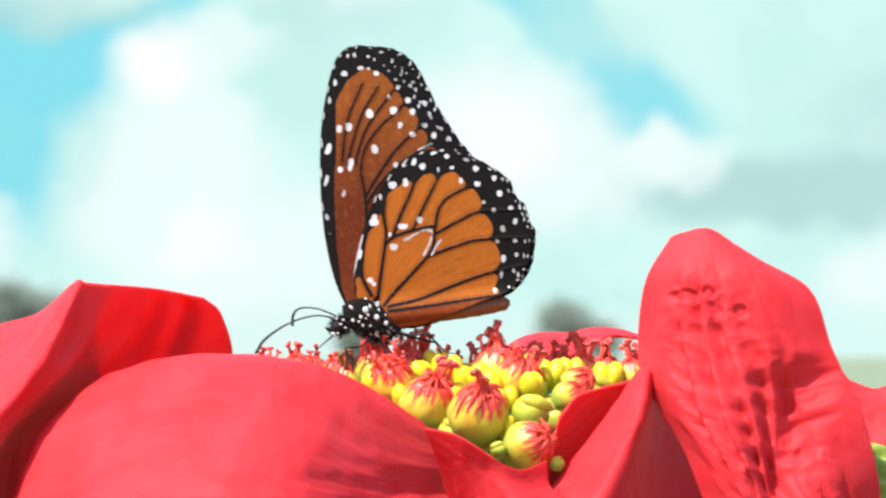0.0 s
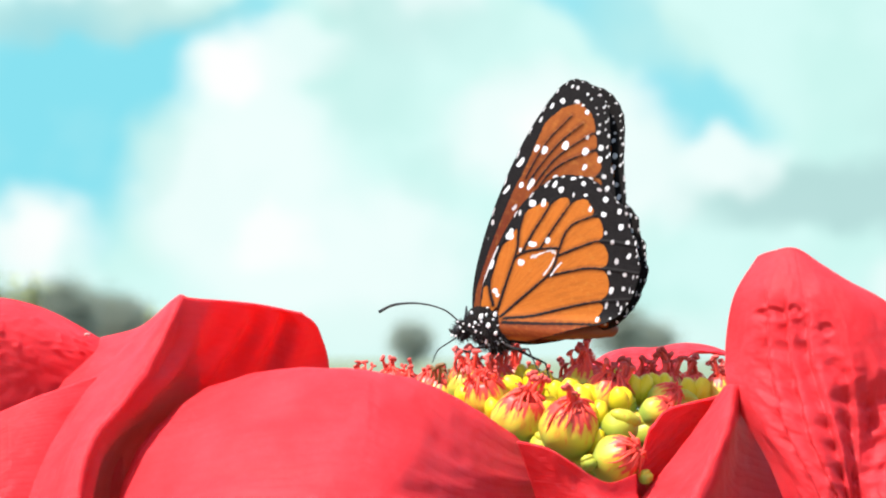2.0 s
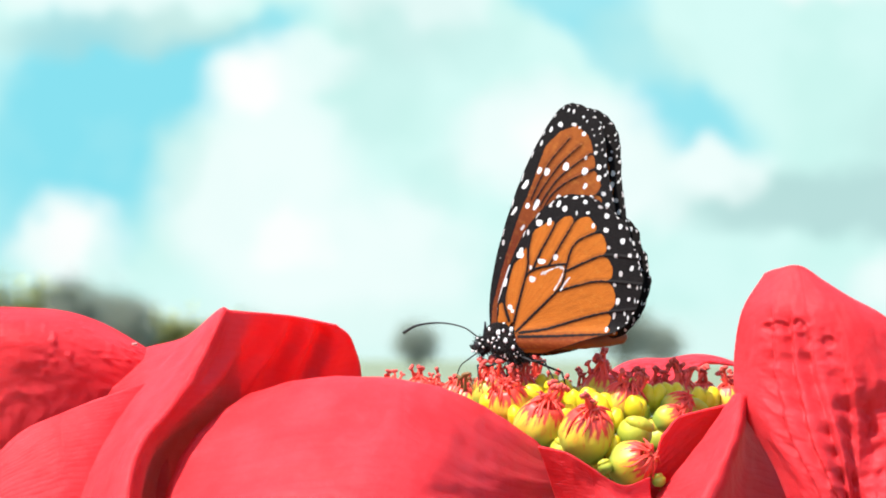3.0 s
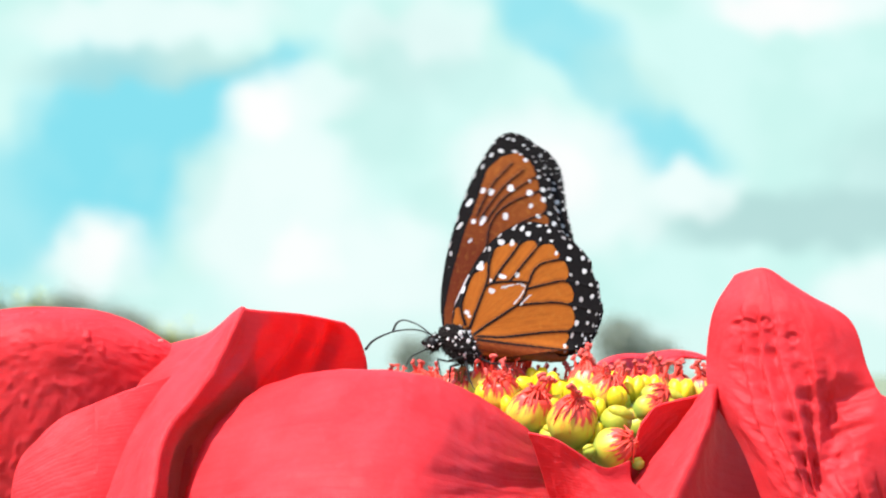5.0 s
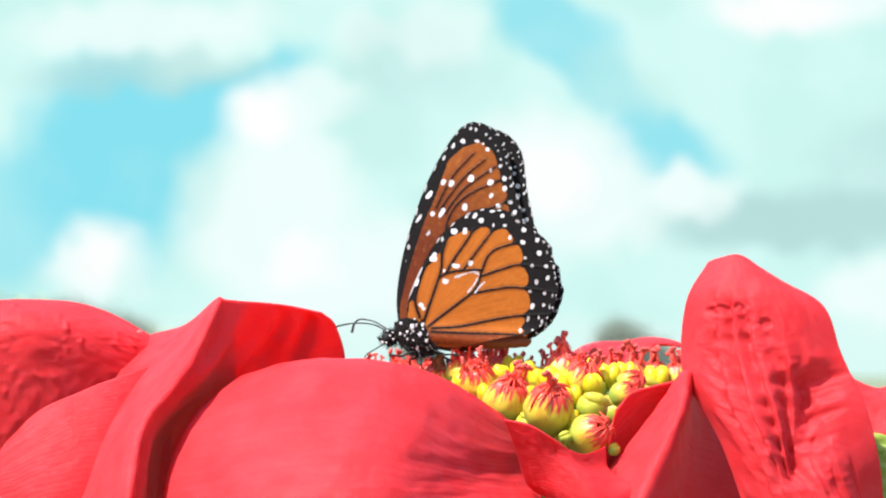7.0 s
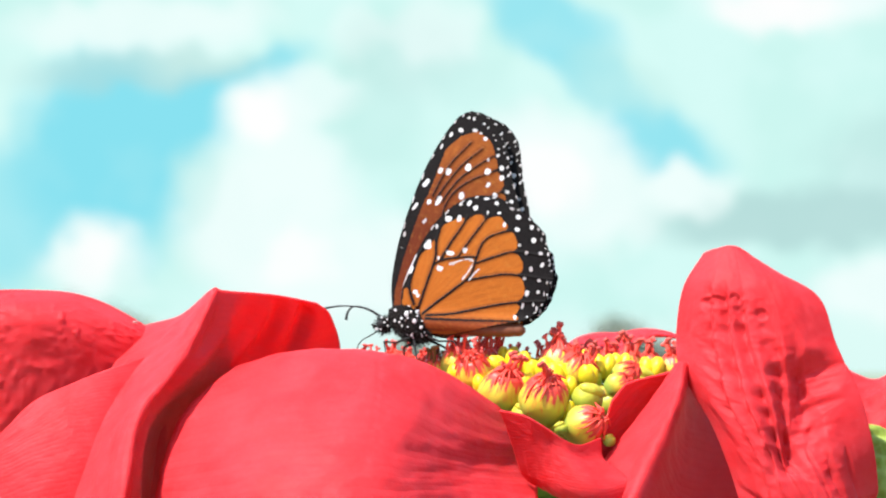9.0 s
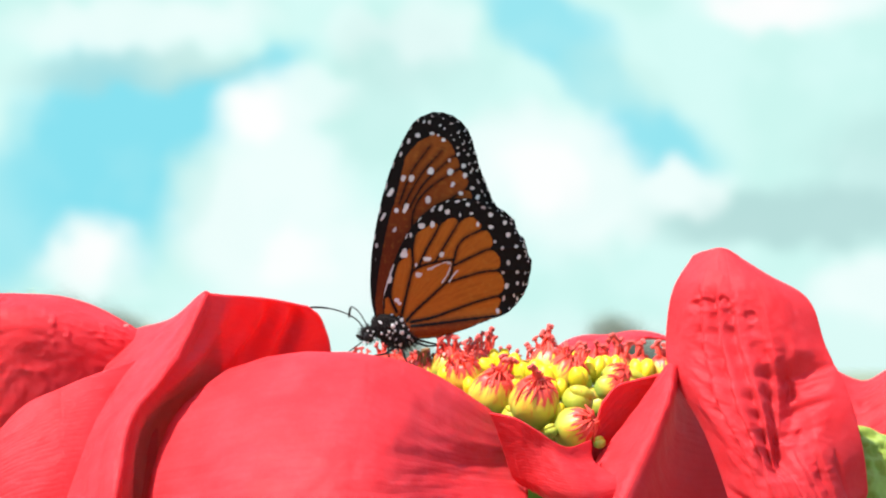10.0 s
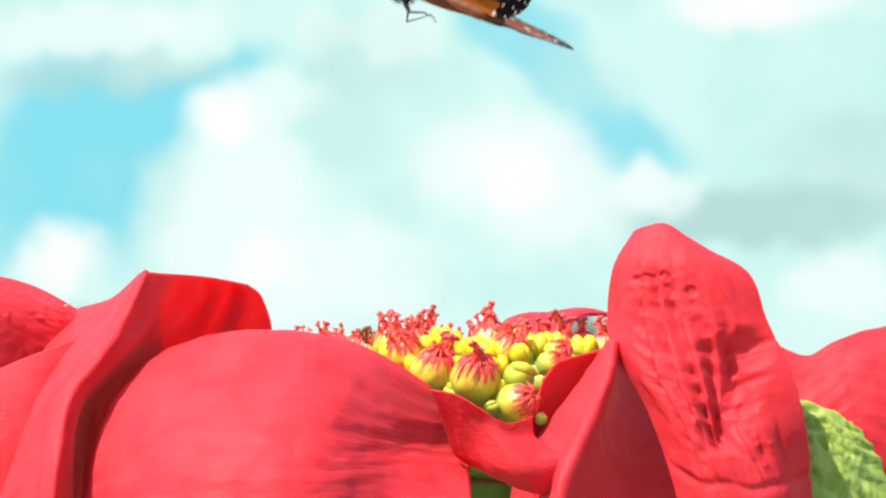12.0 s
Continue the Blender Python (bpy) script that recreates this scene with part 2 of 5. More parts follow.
WHITE_BANKS = (
    (-3.0, 2.3, 1.15, 1.0, 0), (-3.0, 0.7, 2.2, 1.9, -30), (-1.6, -0.6, 3.0, 1.7, 0), (-6.1, -0.2, 1.25, 1.0, 0),
    (1.6, 1.6, 2.2, 1.2, -12), (2.6, 0.9, 1.8, 1.5, 0), (4.35, 1.05, 1.1, 0.6, 0), (6.5, 4.4, 2.6, 0.9, 0),
    (7.8, -0.8, 1.6, 1.0, 0), (-0.1, 3.8, 1.1, 0.9, 0, 0.6), (-2.1, 2.7, 1.0, 0.6, 0, 0.7), (-5.2, 4.0, 3.2, 0.7, -3, 0.85), (-1.4, 3.9, 0.8, 0.7, 0, 0.5),
)
BRIGHT_CORES = (
    (-3.05, 2.35, 0.6, 0.6, 0), (-2.5, -0.2, 0.9, 0.6, 0, 0.8), (1.9, 1.3, 1.3, 0.8, 25, 0.9), (6.0, 4.2, 1.6, 0.6, 0),
    (-6.1, -0.15, 0.7, 0.6, 0, 0.9),
)
LOW_HAZE = (
    (0.0, -1.9, 18.0, 1.0, 0, 0.75),
)
SHADED_FOLDS = (
    (-1.1, 2.2, 1.2, 1.0, 0, 0.55), (-0.2, 0.8, 0.7, 0.8, 20, 0.3), (3.3, 2.9, 1.6, 0.7, 25, 0.45), (0.5, 3.0, 1.0, 0.7, 0, 0.4), (-4.3, 1.2, 0.6, 0.9, 0, 0.35),
)
SKY_SPOTS = ((SKY_BLUE, BLUE_PATCHES), (SKY_GREY, GREY_PATCHES), (SKY_WHITE, WHITE_BANKS), (rgb(0.56, 0.87, 0.83), SHADED_FOLDS), (rgb(1.0, 1.0, 1.0), BRIGHT_CORES), (rgb(0.75, 0.97, 0.93), LOW_HAZE))


# ---- building helpers ----
def mesh_of(name, verts, faces, smooth=True):
    me = bpy.data.meshes.new(name)
    me.from_pydata([tuple(v) for v in verts], [], [tuple(f) for f in faces])
    if smooth:
        me.polygons.foreach_set("use_smooth", [True] * len(me.polygons))
    me.update()
    return me


def part(name, data, material, parent=None, label=""):
    """Links a mesh, or a bmesh, as one object under its thing."""
    if isinstance(data, bmesh.types.BMesh):
        bm, data = data, bpy.data.meshes.new(name)
        bm.to_mesh(data)
        bm.free()
        data.polygons.foreach_set("use_smooth", [True] * len(data.polygons))
    if not data.materials:
        data.materials.append(material)
    ob = new(name, data)
    ob.parent = parent
    return tagged(ob, label)


def spline(points, count):
    """Catmull-Rom through the points: count places at even steps of its parameter."""
    p = np.array(points, float)
    p = np.concatenate([[2 * p[0] - p[1]], p, [2 * p[-1] - p[-2]]])
    t = np.linspace(0, len(p) - 3, count)
    i = np.minimum(t.astype(int), len(p) - 4)
    f = (t - i)[:, None]
    a, b, c, d = p[i], p[i + 1], p[i + 2], p[i + 3]
    return 0.5 * (2 * b + (c - a) * f + (2 * a - 5 * b + 4 * c - d) * f**2 + (3 * b - a - 3 * c + d) * f**3)


def tube(path, radii, sides=10, count=24, close=True):
    """A round rod along a curve, with its radius from place to place."""
    path = spline(path, count)
    radii = np.interp(np.linspace(0, 1, count), np.linspace(0, 1, len(radii)), radii)
    verts, faces = [], []
    for k in range(count):
        d = Vector(path[min(k + 1, count - 1)] - path[max(k - 1, 0)]).normalized()
        a = d.orthogonal().normalized() if k == 0 else (a - d * a.dot(d)).normalized()
        b = d.cross(a)
        for s in range(sides):
            w = 2 * math.pi * s / sides
            verts.append(Vector(path[k]) + (a * math.cos(w) + b * math.sin(w)) * radii[k])
    for k in range(count - 1):
        for s in range(sides):
            q = (s + 1) % sides
            faces.append((k * sides + s, k * sides + q, (k + 1) * sides + q, (k + 1) * sides + s))
    if close:
        faces.append(tuple(range(sides))[::-1])
        faces.append(tuple((count - 1) * sides + s for s in range(sides)))
    return mesh_of("rod", verts, faces)


def blob_bmesh(rx, ry, rz, u=24, v=16, lump=0.0, scale=3.0, seed=0.0):
    bm = bmesh.new()
    bmesh.ops.create_uvsphere(bm, u_segments=u, v_segments=v, radius=1.0)
    for w in bm.verts:
        k = 1 + lump * noise.noise(w.co * scale + Vector((seed, seed * 2, 0)))
        w.co = Vector((w.co.x * rx * k, w.co.y * ry * k, w.co.z * rz * k))
    return bm


def join(meshes, name="joined"):
    bm = bmesh.new()
    for me in meshes:
        bm.from_mesh(me)
    out = bpy.data.meshes.new(name)
    bm.to_mesh(out)
    bm.free()
    out.polygons.foreach_set("use_smooth", [True] * len(out.polygons))
    return out


MM = 0.001


def bract(name, sections, material, parent, label, ripple=0.0, ribs=12, crumple=0.0, grain=70.0, slant=0.45, dents=(), pleat=0.0, pleats=5.0, quilt=0.0, flute=(), pimple=0.0, fold=(), thick=0.45, seed=1.0, along=56, across=56):
    """A bract or leaf lofted through its cross sections (millimetres about the flower head), with raised ribs, rumples and a real thickness."""
    rows = np.array([spline(s, across) for s in sections])
    grid = np.array([spline(rows[:, j], along) for j in range(across)]).transpose(1, 0, 2)
    du = np.gradient(grid, axis=1)
    dv = np.gradient(grid, axis=0)
    nrm = np.cross(du, dv)
    nrm /= np.linalg.norm(nrm, axis=2, keepdims=True) + 1e-9
    out = np.zeros((along, across))
    for i in range(along):
        for j in range(across):
            u, v = j / (across - 1), i / (along - 1)
            p = Vector(grid[i, j])
            side = abs(u - 0.5)
            n1 = noise.noise(p / grain * 4.0 + Vector((seed * 7, 0, seed)))
            h = ripple * math.cos(2 * math.pi * ribs * (v - slant * side + 0.03 * n1))
            calm = max(0.0, min(1.0, (0.5 - side) / 0.16)) * max(0.0, min(1.0, v / 0.22))
            grip = max(0.0, min(1.0, (0.5 - side) / 0.1)) * max(0.0, min(1.0, v / 0.08))
            h += pleat * grip * math.cos(2 * math.pi * pleats * u + 2.0 * n1) * (0.5 + 1.1 * noise.noise(Vector((u * 7, v * 15, seed + 5))))
            h += calm * crumple * (noise.noise(Vector((u * 11 + seed, v * 8, seed))) + 0.55 * noise.noise(Vector((u * 24, v * 24 + seed, seed))))
            h += 0.3 * crumple * noise.noise(Vector((u * 5 + seed, v * 5, seed)))
            if pimple:
                knob = max(0.0, noise.noise(Vector((u * 34, v * 30, seed)))) * max(0.0, 0.5 + 1.5 * noise.noise(Vector((u * 7, v * 6, seed + 3))))
                h -= pimple * calm * (knob * 2.2) ** 1.3
            if flute:
                rise = max(0.0, min(1.0, (v - flute[2]) / 0.08)) * grip * max(0.0, min(1.0, (u - 0.55) / 0.12))
                h += flute[0] * rise * math.cos(2 * math.pi * (flute[1] * u + 0.8 * n1)) * (0.6 + 0.8 * noise.noise(Vector((u * 8, seed, v * 3))))
            if quilt:
                zone = max(0.0, min(1.0, (u - 0.12) / 0.12)) * max(0.0, min(1.0, (min(0.92, 0.62 + 0.9 * (v - 0.1)) - u) / 0.12)) * max(0.0, min(1.0, (v - 0.14) / 0.06)) * max(0.0, min(1.0, (0.80 - v) / 0.08))
                w = noise.noise(Vector((u * 5, v * 7, seed)))
                turn = (pleats * u + 0.22 * w - 0.2 * v) % 1.0
                saw = turn / 0.78 if turn < 0.78 else (1.0 - turn) / 0.22
                rung = 0.5 + 0.5 * math.cos(2 * math.pi * (17 * v + 0.6 * noise.noise(Vector((u * 9, v * 3, seed + 2)))))
                patchy = max(0.0, min(1.0, 0.45 + 1.7 * noise.noise(Vector((u * 6, v * 9, seed + 7)))))
                core = math.exp(-(((u - 0.52) / 0.24) ** 2) - (((v - 0.47) / 0.2) ** 2))
                h += quilt * zone * saw * saw * (3 - 2 * saw) * (0.2 + (0.45 * patchy + 0.75 * core) * (0.5 + 0.5 * rung))
                h += zone * (0.22 * noise.noise(Vector((u * 10, v * 38, seed + 4))) + 0.16 * noise.noise(Vector((u * 26, v * 85, seed + 6))))
                h += 0.5 * math.exp(-(((v - 0.79 - 0.02 * u + 0.012 * w) / 0.012) ** 2)) * min(1.0, u / 0.1)
            if fold and fold[0][0] < v < fold[0][-1]:
                left = float(np.interp(v, fold[0], fold[1])) + 0.02 * noise.noise(Vector((v * 30, seed, 0)))
                right = float(np.interp(v, fold[0], fold[2])) + 0.035 * noise.noise(Vector((v * 34, seed, 5)))
                wide = max(0.01, right - left)
                ease = min(1.0, (v - fold[0][0]) / 0.03, (fold[0][-1] - v) / 0.03) * (0.7 + 3.2 * (v - 0.37))
                if left < u < right:
                    h += fold[3] * ease * (u - left)
                elif right <= u < right + 0.2:
                    k = 1 - (u - right) / 0.2
                    h += fold[3] * ease * wide * k * k * (3 - 2 * k)
            for du_, dv_, ru, rv, deep in dents:
                far = math.hypot((u - du_) / ru, (v - dv_) / rv) + 0.22 * noise.noise(Vector((u * 14, v * 20, seed)))
                if far < 1:
                    steep = 1.4 + 2.2 * max(0.0, min(1.0, 0.5 - (v - dv_) / rv))
                    k = min(1.0, (1 - far) * steep)
                    h += 0.55 * deep * k * k * (3 - 2 * k)
            out[i, j] = h
    grid = grid + nrm * out[..., None]
    low = grid - nrm * thick
    verts = np.concatenate([grid.reshape(-1, 3), low.reshape(-1, 3)]) * MM
    n = along * across
    a = (np.arange(along - 1)[:, None] * across + np.arange(across - 1)).ravel()
    top = np.stack([a, a + 1, a + across + 1, a + across], 1)
    faces = [tuple(f) for f in top] + [tuple(f[::-1] + n) for f in top]
    ring = list(range(across)) + [i * across + across - 1 for i in range(1, along)] + [n - 2 - k for k in range(across - 1)] + [i * across for i in range(along - 2, 0, -1)]
    for k in range(len(ring)):
        p, q = ring[k], ring[(k + 1) % len(ring)]
        faces.append((q, p, p + n, q + n))
    me = mesh_of(name, verts, faces)
    uv = me.uv_layers.new(name="UVMap")
    idx = np.zeros(len(me.loops), int)
    me.loops.foreach_get("vertex_index", idx)
    idx = idx % n
    uv.data.foreach_set("uv", np.stack([(idx % across) / (across - 1), (idx // across) / (along - 1)], 1).ravel())
    return part(name, me, material, parent, label)


# ---- ground, sky and distance ----
def land(far):
    """The height of the field, which falls gently away from the flower."""
    return -0.0042 * max(0.0, far - 40.0)


def ground():
    bm = bmesh.new()
    bmesh.ops.create_grid(bm, x_segments=160, y_segments=160, size=4000)
    for v in bm.verts:
        far = v.co.length
        v.co.z = land(far) + (0.0 if far < 40 else 0.12 * noise.noise(v.co / 90.0))
    ob = part("ground", bm, grass_material())
    return tagged(ob, "wide flat field of pale green grass", "ground", "", "structure")


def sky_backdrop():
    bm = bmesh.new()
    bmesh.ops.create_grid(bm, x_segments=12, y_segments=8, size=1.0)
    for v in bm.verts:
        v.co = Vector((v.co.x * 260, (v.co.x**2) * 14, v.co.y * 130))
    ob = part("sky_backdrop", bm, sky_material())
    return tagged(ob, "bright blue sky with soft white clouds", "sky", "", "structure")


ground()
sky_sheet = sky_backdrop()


def leaf_cloud(count, shape, size, seed):
    """Many small leaf quads scattered in uneven clumps."""
    rnd = random.Random(seed)
    verts, faces = [], []
    centres = []
    for k in range(max(6, count // 40)):
        while True:
            p = Vector((rnd.uniform(-1, 1), rnd.uniform(-1, 1), rnd.uniform(-1, 1)))
            if 0.25 < p.length < 1:
                break
        centres.append(Vector((p.x * shape[0], p.y * shape[1], p.z * shape[2])))
    for k in range(count):
        c = rnd.choice(centres) + Vector([rnd.gauss(0, 0.24) * s for s in shape])
        a = Vector((rnd.gauss(0, 1), rnd.gauss(0, 1), rnd.gauss(0, 1))).normalized()
        b = a.orthogonal().normalized()
        s = size * rnd.uniform(0.5, 1.3)
        i = len(verts)
        verts += [c - a * s, c + b * s * 0.5, c + a * s, c - b * s * 0.5]
        faces.append((i, i + 1, i + 2, i + 3))
    return verts, faces


def tree(x, y, height, width, seed):
    root = new("tree")
    root.location = (x, y, land(math.hypot(x, y)) - 0.1)
    tagged(root, "distant dark green tree standing alone in haze", "tree", "far trees")
    rods = [tube([(0, 0, 0), (0.04 * height, 0, 0.25 * height), (0, 0.02 * height, 0.55 * height)], [0.045 * height, 0.03 * height, 0.015 * height], 8, 10)]
    rnd = random.Random(seed)
    for k in range(6):
        w = k * 1.05 + rnd.uniform(0, 0.5)
        z = height * rnd.uniform(0.28, 0.5)
        rods.append(tube([(0.02 * height, 0, z), (math.cos(w) * width * 0.2, math.sin(w) * width * 0.2, z + 0.12 * height), (math.cos(w) * width * 0.4, math.sin(w) * width * 0.4, z + 0.25 * height)], [0.016 * height, 0.01 * height, 0.004 * height], 6, 8))
    part("trunk", join(rods), bark, root)
    v, f = leaf_cloud(6000, (width * 0.42, width * 0.42, height * 0.36), 0.022 * height, seed)
    part("crown", mesh_of("crown", [p + Vector((0, 0, height * 0.52)) for p in v], f, False), tree_leaves, root)
    return root


def hedge(x, y, length, height, seed):
    """A low line of scrub, uneven along its top."""
    rnd = random.Random(seed)
    verts, faces = [], []
    for k in range(44):
        h = height * rnd.uniform(0.72, 1.0) * (1.0 - 0.25 * k / 43)
        v, f = leaf_cloud(130, (length / 26, 3.0, h * 0.42), 0.35, seed * 31 + k)
        i = len(verts)
        verts += [p + Vector(((k / 43 - 0.5) * length, rnd.uniform(-2, 2), h * 0.45)) for p in v]
        faces += [tuple(q + i for q in g) for g in f]
    ob = part("scrub", mesh_of("scrub", verts, faces, False), hedge_leaves)
    ob.location = (x, y, land(math.hypot(x, y)) - 0.3)
    return tagged(ob, "distant yellow-green scrub along the field", "bushes", "", "stuff")


tree(-26.4, 400, 6.8, 4.6, 3)
tree(-24.2, 410, 6.1, 4.4, 29)
tree(-22.6, 405, 5.5, 4.2, 17)
tree(-14.2, 420, 4.2, 4.2, 5)
tree(-1.9, 400, 3.7, 3.4, 7)
tree(12.8, 400, 5.2, 4.6, 11)
tree(16.4, 430, 3.9, 4.4, 23)
tree(-39.4, 420, 6.1, 6.7, 13)
hedge(-37.2, 450, 14.9, 9.8, 1)
hedge(-23.7, 450, 14.9, 6.4, 2)

# ---- poinsettia ----
HEAD = Vector((0.02, 0.0, 1.25))
plant = new("poinsettia")
plant.location = (HEAD.x, HEAD.y, 0.0)
tagged(plant, "red poinsettia with broad bracts and yellow cyathia", "flower")
head = Vector((-HEAD.x, -HEAD.y, HEAD.z))


def place(ob, at=(0, 0, 0)):
    """Sets a part of the plant by millimetres about the flower head."""
    ob.location = head + Vector(at) * MM
    return ob


place(bract("bract", (((-30.9, -10.0, -12.9), (-20.7, -6.0, -11.5), (-9.3, -4.0, -11.6), (-0.0, -4.0, -12.8), (8.2, -4.0, -16.5), (15.0, -4.0, -19.7)),
     ((-30.7, -22.0, -8.9), (-21.0, -27.0, -6.2), (-10.3, -28.0, -5.8), (0.3, -25.0, -7.3), (8.9, -19.0, -11.3), (16.3, -11.0, -16.2)),
     ((-39.1, -32.0, -16.2), (-24.5, -43.0, -14.0), (-10.5, -47.0, -13.8), (-0.4, -45.5, -16.0), (10.2, -31.0, -20.0), (20.8, -9.0, -22.0)),
     ((-42.7, -38.0, -24.7), (-27.2, -54.0, -23.1), (-12.2, -60.0, -23.2), (-1.5, -57.5, -24.5), (10.6, -36.0, -26.3), (23.6, -9.0, -27.5)),
     ((-44.3, -41.0, -32.6), (-29.0, -61.0, -31.3), (-14.6, -67.0, -31.4), (-2.0, -64.0, -31.9), (10.4, -45.0, -31.3), (23.4, -23.0, -32.4)),
     ((-45.9, -42.0, -42.5), (-29.9, -64.0, -41.0), (-15.6, -71.0, -41.0), (-2.5, -68.0, -41.4), (10.0, -57.0, -41.0), (23.7, -56.0, -41.9))),
    red_petal, plant, "broad arching red bract folding down towards the front", ripple=0.06, ribs=11, slant=0.12, crumple=0.26, flute=(0.1, 13, 0.5), seed=1.0, along=96, across=90))
place(bract("bract", (((-47.6, -4.0, -1.2), (-40.9, -13.0, 0.6), (-35.0, -23.0, 5.1), (-33.0, -23.0, 5.2), (-23.6, -15.0, 4.5), (-16.4, -9.0, 3.1)),
     ((-52.0, -10.0, -6.5), (-43.7, -19.0, -4.2), (-38.7, -29.0, -2.9), (-36.6, -27.0, -3.2), (-26.1, -11.0, -1.4), (-13.9, -5.0, 0.4)),
     ((-55.7, -18.0, -13.6), (-48.9, -27.0, -11.4), (-42.4, -36.0, -9.4), (-40.6, -33.0, -10.2), (-29.9, -8.0, -9.3), (-12.7, 1.0, -8.0)),
     ((-58.6, -26.0, -22.6), (-52.6, -35.0, -20.4), (-48.1, -43.0, -18.0), (-46.7, -39.0, -18.9), (-41.6, -14.0, -21.0), (-18.0, 2.0, -24.6)),
     ((-61.5, -32.0, -34.6), (-55.3, -42.0, -33.2), (-50.3, -51.0, -32.3), (-49.1, -47.0, -33.2), (-44.0, -20.0, -34.1), (-21.2, 0.0, -37.0)),
     ((-64.4, -36.0, -46.5), (-57.6, -46.0, -46.2), (-52.2, -55.0, -46.0), (-50.8, -51.0, -46.5), (-45.0, -24.0, -47.2), (-23.3, -4.0, -49.3))),
    red_petal, plant, "red bract folded along a sharp ridge, half in shade", ripple=0.0, ribs=9, slant=0.2, crumple=0.22, pleat=0.3, pleats=7, flute=(1.1, 10, -0.1), seed=2.0, along=80, across=100))
place(bract("bract", (((-97.2, -2.0, 0.3), (-80.6, -4.0, 4.4), (-68.2, -5.0, 5.2), (-57.4, -4.0, 3.5), (-46.1, -4.0, -2.5)),
     ((-96.9, -10.0, -3.3), (-79.9, -13.0, 0.4), (-67.5, -15.0, 1.2), (-56.6, -12.0, -0.5), (-45.4, -7.0, -4.8)),
     ((-97.6, -10.0, -12.1), (-80.0, -13.0, -8.8), (-67.6, -15.0, -7.6), (-55.5, -12.0, -8.5), (-44.4, -6.5, -11.5)),
     ((-97.1, -7.0, -26.6), (-80.3, -10.0, -23.2), (-67.9, -11.5, -22.1), (-54.7, -9.0, -21.9), (-42.4, -4.0, -24.0)),
     ((-95.2, -3.0, -39.1), (-80.6, -6.0, -36.8), (-68.1, -7.0, -35.6), (-54.7, -5.0, -35.5), (-41.3, -2.0, -36.4))),
    rough_petal, plant, "rumpled red bract behind the folded one", ripple=0.02, ribs=9, crumple=0.26, pimple=0.3, seed=3.0, along=130, across=150))
place(bract("bract", (((-71.0, -27.0, -18.6), (-66.6, -26.0, -14.7), (-60.6, -25.0, -11.9), (-53.7, -23.0, -9.1), (-45.9, -18.0, -6.3)),
     ((-73.9, -28.0, -22.6), (-67.3, -29.0, -19.5), (-60.3, -29.0, -17.4), (-53.4, -27.0, -15.4), (-44.7, -20.0, -12.4)),
     ((-75.0, -29.0, -28.6), (-68.0, -32.0, -27.5), (-60.0, -33.0, -26.4), (-52.1, -30.0, -24.3), (-43.5, -22.0, -21.4)),
     ((-75.0, -30.0, -37.6), (-67.8, -34.0, -37.4), (-59.7, -35.0, -37.3), (-51.9, -32.0, -36.3), (-43.3, -24.0, -35.5))),
    red_petal, plant, "small rounded red bract", ripple=0.02, ribs=9, crumple=0.15, seed=4.0))
place(bract("bract", (((54.5, -9.0, 11.8), (56.7, -11.0, 12.6), (59.8, -12.0, 13.0), (63.5, -12.0, 10.6), (67.4, -11.0, 8.2)),
     ((50.7, -10.0, 5.3), (55.3, -16.0, 5.6), (60.8, -18.0, 5.5), (68.0, -18.0, 5.2), (74.8, -15.0, 3.5)),
     ((49.5, -10.0, -3.6), (55.1, -18.0, -4.2), (61.6, -21.0, -4.6), (69.8, -21.0, -4.9), (77.8, -17.0, -5.0)),
     ((50.4, -13.0, -9.6), (56.8, -22.0, -13.9), (64.5, -26.0, -15.2), (72.0, -24.0, -14.7), (81.6, -20.0, -13.4)),
     ((56.2, -18.0, -20.6), (62.1, -26.0, -24.6), (67.2, -29.0, -25.7), (74.2, -27.0, -25.8), (84.2, -21.0, -24.0)),
     ((60.7, -22.0, -34.4), (65.9, -28.0, -36.3), (71.9, -30.0, -36.8), (78.1, -28.0, -36.5), (85.3, -16.0, -34.8)),
     ((62.9, -24.0, -47.6), (67.7, -30.0, -48.4), (72.6, -32.0, -48.4), (78.8, -30.0, -48.6), (85.3, -18.0, -48.1))),
    rough_petal, plant, "upright red bract with deep rumpled ribs", ripple=0.0, ribs=8, crumple=0.25, quilt=1.9, pleats=7.5, fold=((.34, .36, .41, .5, .6, .69, .72), (.78, .73, .52, .46, .40, .35, .37), (.82, .83, .82, .73, .64, .53, .45), 12.0), dents=((.28,.215,.12,.022,1.1),(.44,.205,.05,.02,1.0),(.60,.25,.04,.02,.8),(.72,.72,.016,.11,.7),(.80,.74,.016,.11,.8),(.62,.70,.014,.08,.6),(.88,.72,.016,.09,.7)), seed=5.0, along=220, across=180))
